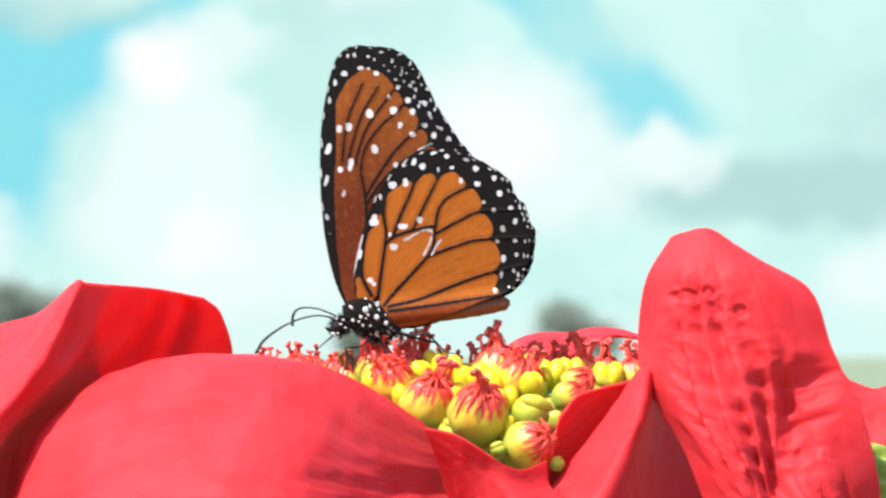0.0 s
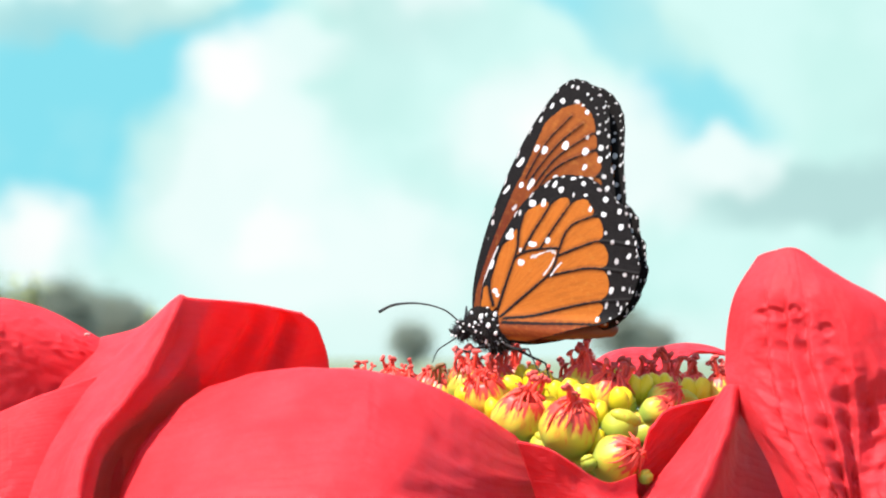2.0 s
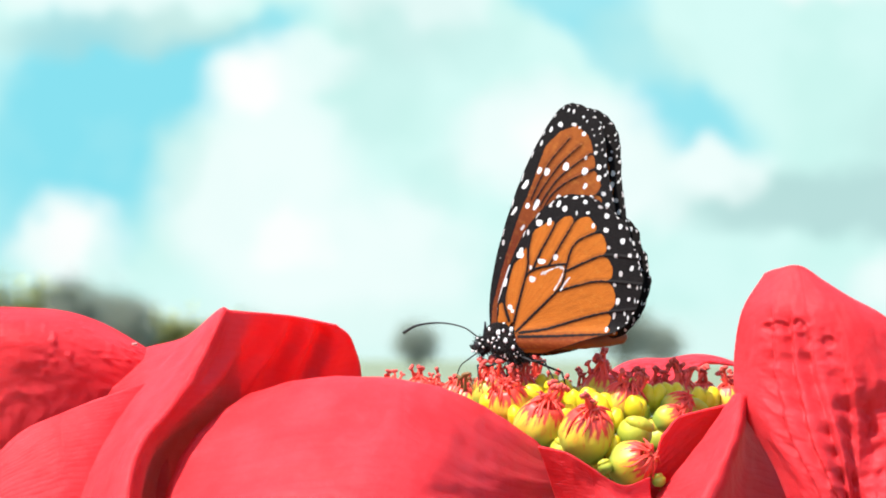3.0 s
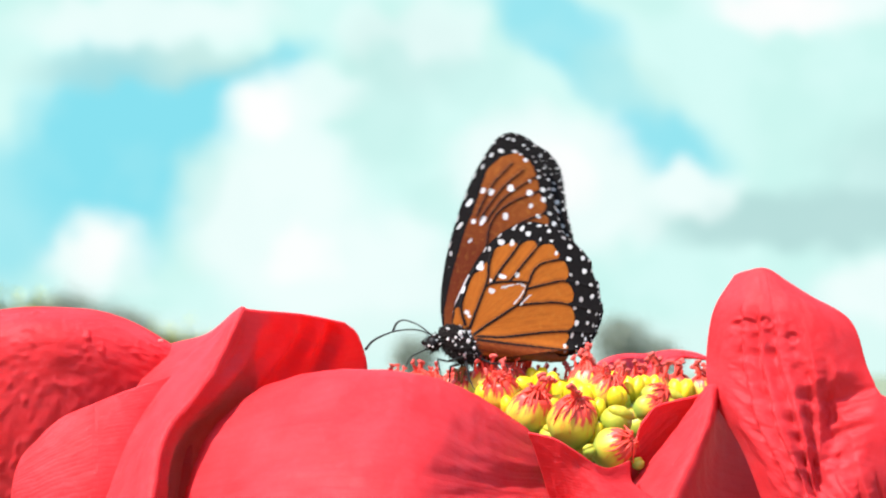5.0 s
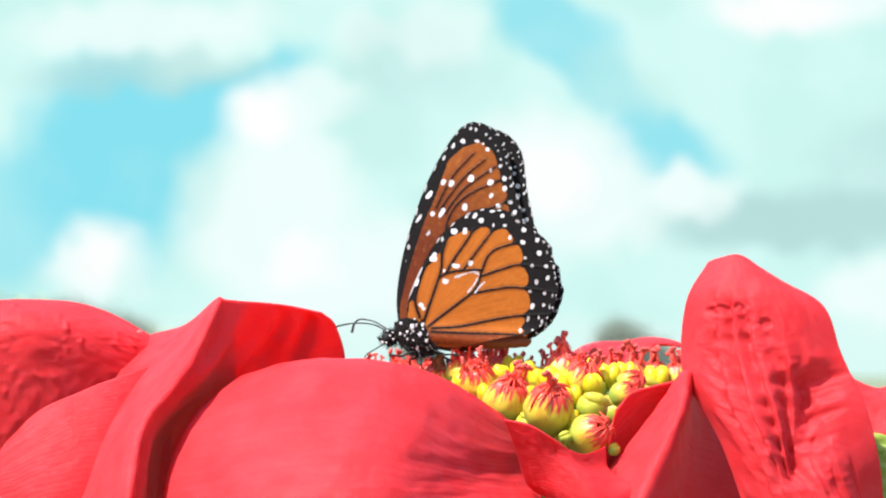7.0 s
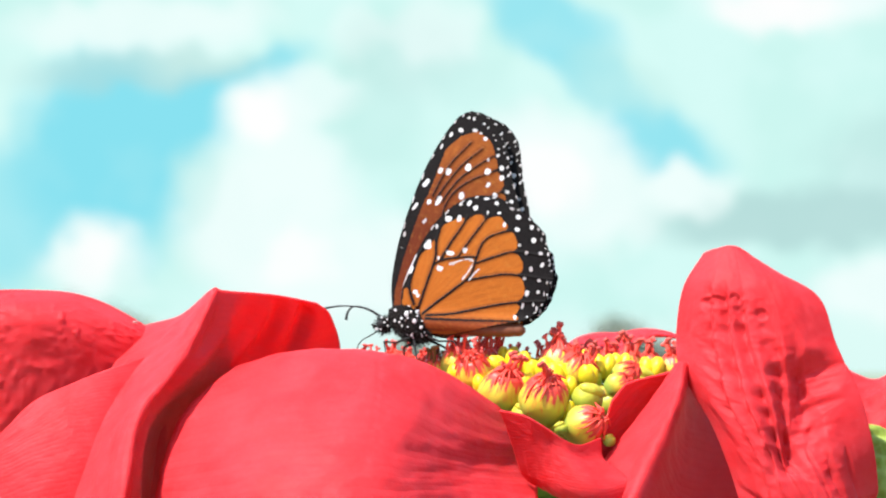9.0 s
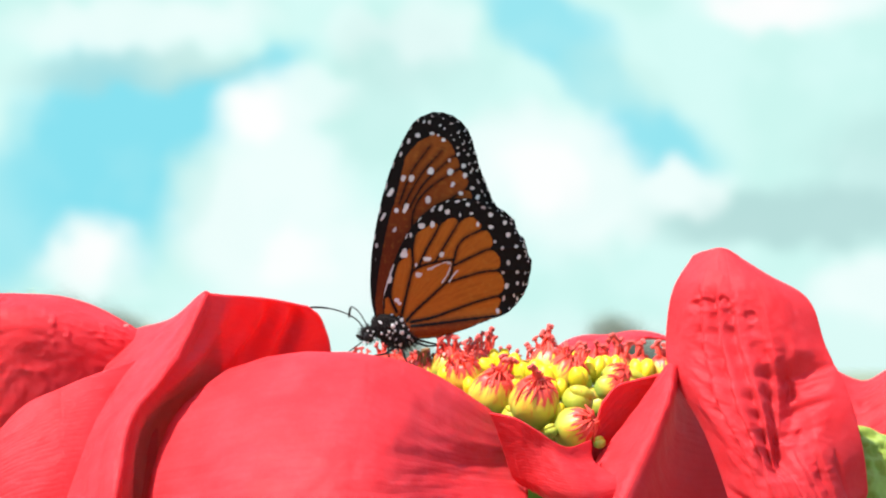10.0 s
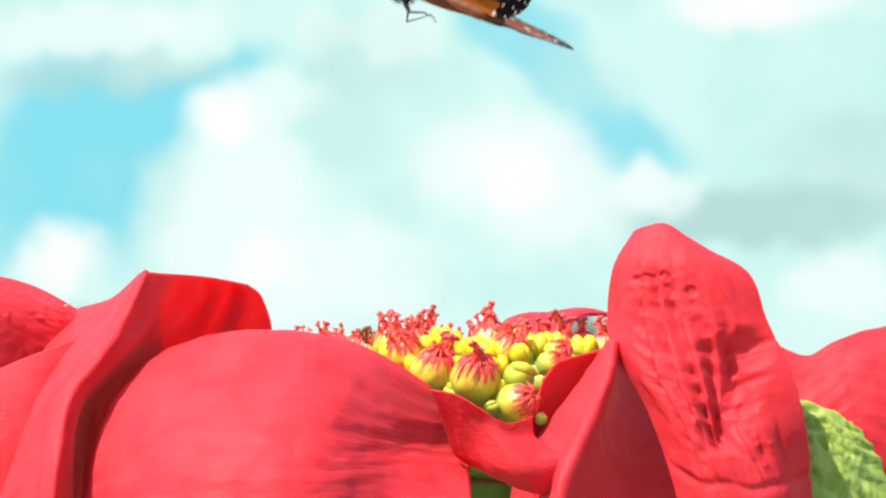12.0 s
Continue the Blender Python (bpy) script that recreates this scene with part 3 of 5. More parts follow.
place(bract("bract", (((49.2, -13.0, -8.3), (49.7, -14.0, -8.1), (50.3, -15.0, -8.0), (51.0, -14.0, -8.4), (51.4, -12.0, -9.2)),
     ((44.8, -15.0, -14.6), (47.0, -19.0, -14.6), (49.2, -21.0, -14.3), (50.6, -15.0, -17.0), (55.4, -5.0, -17.1)),
     ((39.5, -16.0, -21.4), (43.5, -21.0, -21.4), (46.7, -25.0, -20.4), (49.9, -16.0, -25.2), (58.8, -4.0, -24.9)),
     ((35.6, -17.0, -27.0), (39.2, -24.0, -28.0), (43.7, -29.0, -26.9), (48.9, -18.0, -33.3), (61.5, -4.0, -33.8)),
     ((36.4, -22.0, -35.1), (38.0, -28.0, -36.0), (40.4, -33.0, -33.9), (47.3, -22.0, -41.3), (63.4, -6.0, -44.1)),
     ((33.4, -26.0, -47.1), (35.3, -32.0, -46.9), (37.7, -37.0, -45.8), (45.5, -26.0, -49.3), (64.1, -10.0, -52.2))),
    red_petal, plant, "red bract creased into a narrow lit strip", ripple=0.05, ribs=10, crumple=0.2, seed=6.0))
place(bract("bract", (((16.9, -26.0, -16.3), (21.3, -29.0, -17.3), (25.5, -29.0, -19.8), (30.1, -27.0, -22.7), (34.8, -20.0, -21.6)),
     ((18.0, -25.0, -19.0), (22.0, -28.0, -20.1), (25.7, -28.0, -22.1), (30.0, -28.0, -24.7), (35.2, -22.0, -25.4)),
     ((19.4, -23.0, -23.1), (23.0, -26.0, -24.5), (26.5, -28.0, -26.2), (31.5, -30.0, -27.5), (38.2, -24.0, -27.9)),
     ((20.9, -21.0, -27.5), (24.0, -24.0, -29.0), (27.4, -28.0, -30.3), (33.4, -31.0, -31.3), (40.7, -26.0, -29.5)),
     ((22.0, -20.0, -29.0), (25.5, -23.0, -30.9), (29.5, -27.0, -32.8), (35.7, -28.0, -35.1), (43.7, -24.0, -34.1))),
    red_petal, plant, "small curled red bract under the cyathia", ripple=0.0, ribs=7, crumple=0.12, pleat=0.06, pleats=8, seed=7.0, along=70, across=70))
place(bract("bract", (((32.4, -9.0, -28.1), (34.4, -10.0, -28.2), (37.0, -10.0, -28.2), (40.2, -9.0, -28.2), (43.3, -8.0, -28.3)),
     ((31.8, -12.0, -33.2), (34.3, -14.0, -33.2), (36.9, -14.0, -33.2), (40.0, -13.0, -33.3), (43.1, -11.0, -33.4)),
     ((31.1, -14.0, -39.3), (34.2, -16.0, -39.3), (36.7, -16.0, -39.4), (39.8, -15.0, -39.4), (43.0, -13.0, -39.5)),
     ((32.1, -14.0, -46.5), (34.1, -16.0, -47.0), (36.6, -16.0, -47.0), (39.8, -15.0, -47.1), (41.9, -13.0, -46.7))),
    red_petal, plant, "dark red bract hanging under the curled one", ripple=0.0, ribs=9, crumple=0.15, seed=13.0))
place(bract("bract", (((37.1, -15.0, -14.8), (39.9, -14.0, -11.7), (44.0, -13.0, -10.5), (48.0, -12.0, -9.5), (53.2, -10.0, -8.2)),
     ((35.9, -13.5, -19.1), (39.3, -12.0, -16.9), (43.1, -10.0, -15.1), (47.8, -8.0, -13.9), (53.1, -6.0, -12.9)),
     ((35.2, -12.5, -23.0), (38.6, -10.0, -22.0), (42.3, -7.0, -21.0), (47.6, -4.0, -20.1), (52.9, -2.0, -19.2)),
     ((34.4, -11.0, -30.1), (38.4, -7.0, -30.1), (42.1, -3.0, -29.7), (47.4, 1.0, -29.3), (52.7, 3.0, -28.4))),
    red_petal, plant, "shaded red bract beside the cyathia", ripple=0.05, ribs=9, crumple=0.2, seed=8.0))
place(bract("bract", (((28.7, 36.0, -6.3), (33.6, 37.0, -3.2), (40.1, 38.0, -2.7), (46.6, 38.0, -2.0), (52.9, 36.0, -3.7)),
     ((28.6, 30.0, -6.5), (33.5, 30.0, -4.0), (39.9, 30.0, -3.5), (45.3, 30.0, -2.7), (52.3, 32.0, -3.8)),
     ((28.5, 24.0, -7.4), (33.3, 24.0, -5.9), (39.2, 24.0, -5.6), (43.0, 25.0, -4.4), (46.8, 27.0, -3.0)),
     ((28.4, 16.0, -9.5), (33.1, 16.0, -8.7), (37.9, 16.0, -8.8), (41.1, 17.0, -8.2), (42.7, 20.0, -5.4))),
    red_petal, plant, "thin red bract seen edge-on behind the cyathia", ripple=0.05, ribs=9, crumple=0.15, seed=9.0))
place(bract("bract", (((81.3, 16.0, -9.1), (87.0, 14.0, -11.5), (94.4, 14.0, -8.2), (102.6, 16.0, -6.1), (112.3, 18.0, -5.8)),
     ((80.9, 10.0, -14.4), (87.0, 8.0, -16.5), (94.4, 8.0, -14.0), (102.5, 10.0, -12.5), (112.3, 13.0, -12.7)),
     ((80.5, 6.0, -22.7), (87.1, 3.0, -24.9), (94.9, 3.0, -22.9), (103.1, 6.0, -22.0), (112.4, 10.0, -22.1)),
     ((80.2, 4.0, -33.2), (87.3, 1.0, -35.3), (95.7, 1.0, -34.3), (103.8, 4.0, -34.5), (112.0, 8.0, -34.7)),
     ((80.1, 4.0, -45.7), (87.2, 1.0, -45.7), (95.5, 1.0, -45.8), (103.6, 4.0, -46.0), (111.8, 8.0, -46.3))),
    red_petal, plant, "red bract reaching out behind the green leaf", ripple=0.12, ribs=10, crumple=0.3, seed=10.0))
place(bract("leaf", (((82.6, -2.0, -18.5), (85.4, -3.0, -19.7), (88.8, -3.0, -20.9), (91.6, -2.0, -22.4), (94.2, 0.0, -23.9)),
     ((81.4, -4.0, -23.1), (85.4, -6.0, -24.2), (89.5, -6.0, -25.3), (93.2, -5.0, -26.4), (97.1, -2.0, -27.3)),
     ((80.1, -6.0, -28.8), (85.1, -9.0, -29.8), (90.3, -9.0, -30.4), (94.6, -7.0, -31.0), (99.3, -3.0, -31.4)),
     ((79.4, -8.0, -36.0), (84.9, -11.0, -37.0), (90.5, -11.0, -37.6), (95.3, -9.0, -37.7), (100.9, -5.0, -37.4)),
     ((79.1, -10.0, -45.2), (84.6, -13.0, -45.2), (90.3, -13.0, -45.3), (95.6, -11.0, -45.4), (102.1, -7.0, -44.6))),
    green_leaf, plant, "puckered bright green leaf with raised veins", ripple=0.3, ribs=6, crumple=0.45, seed=12.0, along=80, across=80))


def plant_stem():
    path = [(0.0, 0.01, -0.02), (0.01, 0.012, 0.4), (-0.006, 0.004, 0.8), (0.004, 0.006, 1.08), (0.0079, -0.002, 1.2259)]
    part("stem", tube(path, [0.011, 0.0085, 0.007, 0.0055, 0.0058], 16, 60), stem_green, plant, "smooth green stem")


plant_stem()


def stem_scar(x, y, z):
    """The dark ring that a fallen leaf left round the stem."""
    turns = np.linspace(0, 2 * math.pi, 25)
    path = [(math.cos(w) * 5.7 * MM, math.sin(w) * 5.7 * MM, (0.9 * math.cos(w) + 0.3 * math.cos(3 * w)) * -MM) for w in turns]
    place(part("leaf_scar", tube(path, [0.5 * MM, 0.75 * MM, 0.6 * MM, 0.8 * MM, 0.5 * MM], 8, 48, False), withered, plant, "dark brown leaf scar"), (x, y, z))


stem_scar(27.4, -1.0, -33.6)


def cup_mesh(rx, rz, lobes, depth):
    """An urn: narrow foot, round belly, drawn-in mouth with shallow lobes."""
    bm = bmesh.new()
    bmesh.ops.create_uvsphere(bm, u_segments=28, v_segments=18, radius=1.0)
    for v in bm.verts:
        w = math.atan2(v.co.y, v.co.x)
        z = v.co.z
        k = 1 + depth * math.cos(lobes * w) * (0.3 + 0.7 * max(z, 0)) + 0.05 * noise.noise(v.co * 2.3)
        k *= 1.0 - 0.20 * max(0, z) - 0.12 * max(0, -z)
        top = z if z < 0.80 else 0.80 - (z - 0.80) * 1.3
        v.co = Vector((v.co.x * rx * k, v.co.y * rx * k, top * rz))
    me = bpy.data.meshes.new("cup")
    bm.to_mesh(me)
    bm.free()
    me.polygons.foreach_set("use_smooth", [True] * len(me.polygons))
    return me


def lips_mesh(r, seed, gap=0.45):
    """Two fleshy lobes side by side with a groove between them."""
    made = []
    for s in (-1, 1):
        bm = blob_bmesh(r * 0.58, r * 0.72, r * 0.95, 20, 14, 0.10, 2.0, seed + s)
        for v in bm.verts:
            v.co.x += s * r * gap * (0.6 + 0.25 * v.co.z / r)
            v.co.z += 0.12 * r * abs(v.co.x) / r
        me = bpy.data.meshes.new("lobe")
        bm.to_mesh(me)
        bm.free()
        made.append(me)
    return join(made)


def bud_mesh(r, seed):
    """A closed bud whose lip curls over its mouth."""
    body = blob_bmesh(r, r * 0.92, r * 0.95, 24, 16, 0.08, 1.6, seed)
    lip = bpy.data.meshes.new("body")
    body.to_mesh(lip)
    body.free()
    turns = np.linspace(0.05 * math.pi, 0.95 * math.pi, 7)
    over = [(math.cos(w) * r * 0.80, -math.sin(w) * r * 0.42, r * (0.55 + 0.12 * math.sin(w))) for w in turns]
    return join([lip, tube(over, [r * 0.1, r * 0.34, r * 0.44, r * 0.34, r * 0.1], 14, 30)])


def stamen_mesh(seed, stalk, tip):
    """A curved filament and its lumpy two-lobed anther."""
    rnd = random.Random(seed)
    lean, bow = rnd.uniform(-0.7, 0.7), rnd.uniform(-0.4, 0.4)
    top = rnd.uniform(2.3, 3.4)
    stem = tube([(0, 0, -0.4), (0.2 * lean + bow, 0.1, top * 0.5), (lean, bow, top)], [0.36, 0.29, 0.25], 8, 12)
    knobs = []
    for s in range(3):
        bm = blob_bmesh(rnd.uniform(0.3, 0.5), 0.36, rnd.uniform(0.28, 0.44), 10, 8, 0.6, 2.6, seed + s)
        for v in bm.verts:
            v.co += Vector((lean + (s - 1) * 0.44, bow + rnd.uniform(-0.02, 0.02), top + 0.22 + 0.2 * ((s * 7 + seed) % 3 - 1)))
        me = bpy.data.meshes.new("knob")
        bm.to_mesh(me)
        bm.free()
        knobs.append(me)
    a, b = stem, join(knobs)
    a.materials.append(stalk)
    b.materials.append(tip)
    for me in (a, b):
        me.transform(Matrix.Scale(MM, 4))
    return a, b


STAMENS = [stamen_mesh(k, stamen_red, anther_dark) for k in range(5)]
DRIED = [stamen_mesh(k, withered, withered) for k in range(5)]
CUP = cup_mesh(1.0, 1.18, 5, 0.09)
CUP.transform(Matrix.Scale(MM, 4))
CUP_YELLOW = [lips_mesh(1.0, k) for k in range(3)]
BUDS = [bud_mesh(0.95, 9), bud_mesh(0.95, 6), bud_mesh(0.95, 14)]
BUDS[0].transform(Matrix.Rotation(0.35, 4, "Y"))
BUDS[2].transform(Matrix.Rotation(-0.4, 4, "Y"))
for me in CUP_YELLOW + BUDS:
    me.transform(Matrix.Scale(MM, 4))
CUP.materials.append(cup_flower)
for me in CUP_YELLOW:
    me.materials.append(cup_yellow)
for me in BUDS:
    me.materials.append(cup_green)
rnd_c = random.Random(4)


def bristle_mesh(seed):
    """The torn red fringe round a cup's mouth: flattened tongues that lie down over its shoulder, and a short tuft in the mouth."""
    rnd = random.Random(seed)
    rods = []
    for k in range(19):
        w = 2 * math.pi * (k + rnd.uniform(-0.8, 0.8)) / 19
        low = rnd.choice((0.05, 0.3, 0.5, 0.62)) + rnd.uniform(0.0, 0.22)
        lift = rnd.choice((0.0, 0.0, 0.05, 0.16))
        pts = []
        for q in np.linspace(0, 1, 5):
            z = 0.99 * (1 - q) + low * q
            r = math.sqrt(max(0.02, 1 - min(z, 0.97) ** 2)) * (1.0 - 0.2 * max(0, z)) + 0.01 + lift * q * q
            a = w + rnd.uniform(0.03, 0.14) * math.sin(q * 4 + k)
            pts.append((math.cos(a) * r, math.sin(a) * r, z * 1.14 + lift * q))
        fat = rnd.uniform(0.6, 1.1)
        rods.append(tube(pts, [0.03 * fat, 0.05 * fat, 0.055 * fat, 0.04 * fat, 0.008], 6, 10))
    for k in range(9):
        w, r, tall = rnd.uniform(0, 6.28), rnd.uniform(0.05, 0.3), rnd.uniform(0.1, 0.42)
        rods.append(tube([(math.cos(w) * r * 0.7, math.sin(w) * r * 0.7, 0.9), (math.cos(w) * r, math.sin(w) * r, 1.0 + tall * 0.6), (math.cos(w + 0.4) * r * 1.4, math.sin(w + 0.4) * r * 1.4, 1.0 + tall)], [0.06, 0.055, 0.03], 6, 7))
    me = join(rods)
    me.transform(Matrix.Scale(MM, 4))
    me.materials.append(stamen_red)
    return me


BRISTLES = [bristle_mesh(k) for k in range(4)]


def receptacle():
    """The green mound from which the cups rise."""
    bm = blob_bmesh(25 * MM, 15 * MM, 8 * MM, 32, 20, 0.12, 3.0, 2.0)
    place(part("receptacle", bm, cup_green_flat, plant, "pale green fleshy flower base"), (25.9, 2.0, -26.0))


receptacle()


def cyathium(kind, x, y, z, r, lean=0.0, nod=0.0, spin=0.0, stamens=7, spread=0.5, tall=1.0, old=False):
    """One cyathium at millimetres about the flower head; r is its radius in millimetres."""
    me = {"flower": CUP, "yellow": CUP_YELLOW[rnd_c.randrange(3)], "bud": BUDS[rnd_c.randrange(3)]}[kind]
    label = {"flower": "yellow-green cup streaked with red", "yellow": "bright yellow two-lobed gland", "bud": "closed pale green bud"}[kind]
    ob = part("cyathium", me, None, plant, label)
    turn = Euler((radians(nod), radians(lean), radians(spin)))
    ob.location = head + Vector((x, y, z)) * MM
    ob.rotation_euler = turn
    ob.scale = (r, r, r)
    if kind == "flower":
        tagged(part("fringe", BRISTLES[rnd_c.randrange(4)], None, ob, "torn red fringe"), "", "", "", "stuff")
        for k in range(stamens):
            w = rnd_c.uniform(0, 2 * math.pi)
            d = math.sqrt(rnd_c.random()) * spread
            stem, knob = (DRIED if old else STAMENS)[k % 5]
            s = rnd_c.uniform(0.5, 1.15) * tall
            m = pose(math.cos(w) * d * MM, math.sin(w) * d * MM, 0.78 * MM, -math.sin(w) * d * 45, math.cos(w) * d * 45, rnd_c.uniform(0, 360)) @ Matrix.Scale(s / r, 4)
            st = part("stamen", stem, None, ob)
            st.matrix_basis = m
            st = part("anther", knob, None, ob)
            st.matrix_basis = m
    return ob


cyathium("flower", 25.0, -11.0, -14.8, 4.7, stamens=4, spread=0.35, nod=30, spin=20, tall=1.15)
cyathium("flower", 17.4, -6.0, -13.3, 4.5, stamens=5, spread=0.4, tall=1.15, nod=28, lean=-8, spin=50)
cyathium("bud", 32.9, -10.0, -14.5, 3.1, nod=15, spin=10)
cyathium("flower", 32.4, -16.0, -19.4, 3.9, stamens=2, nod=62, lean=34, spin=34, tall=0.4)
cyathium("bud", 27.9, -18.0, -19.9, 1.3)
cyathium("yellow", 28.9, -11.0, -16.7, 2.0, nod=20)
cyathium("bud", 30.3, -7.0, -17.7, 2.8, nod=30)
cyathium("bud", 36.1, -3.0, -14.6, 3.0, nod=30)
cyathium("bud", 33.1, -2.0, -11.6, 3.0, nod=30)
cyathium("bud", 36.7, -17.0, -22.1, 1.2)
cyathium("yellow", 27.2, -4.0, -11.4, 3.5, nod=10, spin=60)
cyathium("flower", 31.0, -1.0, -10.1, 4.0, stamens=7, nod=24, lean=8, spin=30)
cyathium("flower", 28.0, 4.0, -8.5, 3.9, stamens=9, spread=0.7, tall=1.15)
cyathium("yellow", 20.5, 1.0, -8.6, 2.9, spin=20)
cyathium("yellow", 16.3, 0.0, -9.2, 2.6, spin=70)
cyathium("yellow", 23.1, 0.0, -10.0, 2.6, spin=100)
cyathium("yellow", 36.3, 1.0, -9.0, 2.6, spin=5)
cyathium("flower", 38.6, -5.0, -12.2, 2.5, stamens=2, lean=55, nod=10, tall=0.4)
cyathium("flower", 40.1, -1.0, -10.3, 2.7, stamens=2, lean=50, nod=20, tall=0.5)
cyathium("flower", 12.1, -1.0, -10.1, 3.9, stamens=8, spread=0.6, lean=-12, nod=28)
cyathium("flower", 9.4, 5.0, -8.4, 3.6, stamens=10, spread=0.8)
cyathium("flower", 14.1, 8.0, -8.5, 3.4, stamens=9, spread=0.7)
cyathium("flower", 16.9, 12.0, -7.3, 2.2, stamens=4, spread=0.4, tall=1.2)
cyathium("yellow", 25.5, -2.0, -9.7, 2.7, spin=80)
cyathium("yellow", 28.8, -8.0, -12.8, 2.5, spin=30, nod=20)
cyathium("yellow", 21.4, -6.0, -12.3, 2.6, spin=110, nod=20)
cyathium("yellow", 14.0, -5.0, -12.4, 2.4, spin=10, nod=20)
cyathium("yellow", 33.2, -5.0, -10.6, 2.3, spin=60)
cyathium("yellow", 9.3, -1.0, -10.5, 2.4, spin=40)
cyathium("bud", 21.2, -9.0, -17.7, 2.6, nod=10)
cyathium("yellow", 39.5, 4.0, -8.6, 2.4, spin=15)
cyathium("yellow", 31.9, 4.0, -8.0, 2.5, spin=0)
cyathium("yellow", 18.8, 6.0, -7.3, 2.4, spin=0)
cyathium("flower", 33.5, 10.0, -9.5, 3.0, stamens=7)
cyathium("flower", 37.9, 14.0, -8.9, 3.0, stamens=9, spread=0.7)
cyathium("flower", 41.2, 12.0, -8.9, 3.0, stamens=9, spread=0.7, tall=1.15)
cyathium("yellow", 45.3, 6.0, -9.8, 2.9, spin=0)
cyathium("flower", 45.2, 18.0, -8.9, 2.6, stamens=6)
cyathium("flower", 49.5, 8.0, -9.5, 3.0, stamens=6, lean=-10)
cyathium("flower", 25.7, 12.0, -10.0, 3.2, stamens=9, spread=0.7, tall=0.95)
cyathium("yellow", 24.0, 9.0, -9.6, 2.6, spin=45)
cyathium("flower", 21.0, 18.0, -10.2, 2.8, stamens=5)
cyathium("flower", 5.0, 6.0, -10.0, 3.0, stamens=9, spread=0.8, tall=0.9, old=True)
cyathium("flower", 3.2, 10.0, -9.5, 3.0, stamens=7, spread=0.8, tall=0.8)
cyathium("flower", -2.8, 15.0, -8.6, 2.7, stamens=4, spread=0.5, tall=0.95)
cyathium("flower", -7.8, 16.0, -8.8, 2.7, stamens=4, spread=0.6, tall=0.8)
cyathium("flower", -0.2, 14.0, -9.3, 2.6, stamens=4, tall=0.8)
cyathium("bud", 20.7, -4.0, -16.7, 3.4)
cyathium("bud", 25.9, -6.0, -16.7, 3.0)
cyathium("bud", 31.7, 0.0, -11.6, 3.0)
cyathium("bud", 14.5, 0.0, -15.6, 3.4)
cyathium("bud", 37.3, -4.0, -15.8, 3.0)
cyathium("bud", 42.8, 4.0, -11.8, 3.0)
cyathium("bud", 9.3, 4.0, -12.4, 3.4)
cyathium("bud", 46.6, 8.0, -11.8, 3.0)
cyathium("bud", 26.8, -8.0, -21.9, 3.4)
cyathium("bud", 33.0, -9.0, -22.5, 3.4)


def fleck(x, y, z, r, seed):
    bm = blob_bmesh(r * MM, r * 0.6 * MM, r * 0.5 * MM, 8, 6, 0.9, 1.7, seed)
    place(part("fleck", bm, fleck_white, plant, "pale dry fleck"), (x, y, z))


fleck(0.7, -28.0, -8.7, 0.7, 0)
fleck(1.5, -29.5, -9.6, 0.45, 1)
fleck(-27.8, -15.0, 3.6, 0.6, 2)
fleck(-49.7, -8.0, -0.4, 0.5, 3)
fleck(-27.1, -57.0, -25.5, 0.5, 4)

# ---- butterfly ----
# The wing pattern is laid out on a grid of 0.0867 mm, counted from the thorax.
CELL = 0.0867 * MM


def wing_place(x, y):
    return Vector(((x - 655) * CELL, 0.0, (560 - y) * CELL))


FORE_EDGE = ((617, 552), (595, 505), (580, 450), (570, 380), (566, 300), (568, 230), (576, 170), (590, 115), (605, 92), (622, 83), (652, 82), (680, 92), (704, 112),
             (725, 146), (746, 184), (766, 212), (788, 244), (808, 266), (815, 300), (796, 350), (758, 410), (700, 490), (655, 545))
FORE_GROUND = ((630, 560), (612, 505), (604, 440), (600, 370), (599, 300), (601, 240), (602, 180), (620, 148), (645, 128), (672, 136), (694, 158), (712, 190),
               (734, 212), (750, 243), (768, 272), (815, 330), (770, 420), (690, 560))
FORE_VEINS = (((605, 285), (608, 250), (616, 205), (640, 148)), ((614, 290), (623, 252), (640, 202), (668, 152)), ((629, 290), (635, 262), (652, 220), (692, 163)), ((645, 340), (638, 298), (646, 262), (668, 228), (708, 190)),
              ((648, 345), (661, 322), (684, 287), (706, 258), (747, 220)), ((650, 358), (672, 325), (705, 292), (762, 252)), ((656, 540), (653, 450), (645, 340)))
# spots: place, width and height on the wing's grid
FORE_TIP_SPOTS = ((615, 99, 6, 9), (627, 97, 7, 10), (609, 130, 14, 12), (638, 120, 13, 9), (652, 121, 6, 6), (651, 100, 7, 6), (593, 146, 8, 15), (583, 178, 6, 15), (666, 130, 12, 11), (662, 105, 5, 8),
                  (688, 171, 7, 11), (704, 155, 9, 10), (688, 125, 5, 6), (700, 141, 7, 6), (679, 116, 5, 5), (693, 110, 5, 5), (671, 94, 5, 3), (699, 118, 4, 5))
FORE_CELL_SPOTS = ((654, 201, 16, 19), (600, 228, 12, 17), (617, 225, 15, 18), (581, 263, 12, 26), (663, 264, 14, 20), (602, 300, 12, 13), (620, 292, 12, 27), (577, 320, 8, 24), (608, 343, 8, 16), (578, 385, 7, 15), (700, 292, 10, 12), (583, 415, 4, 5))
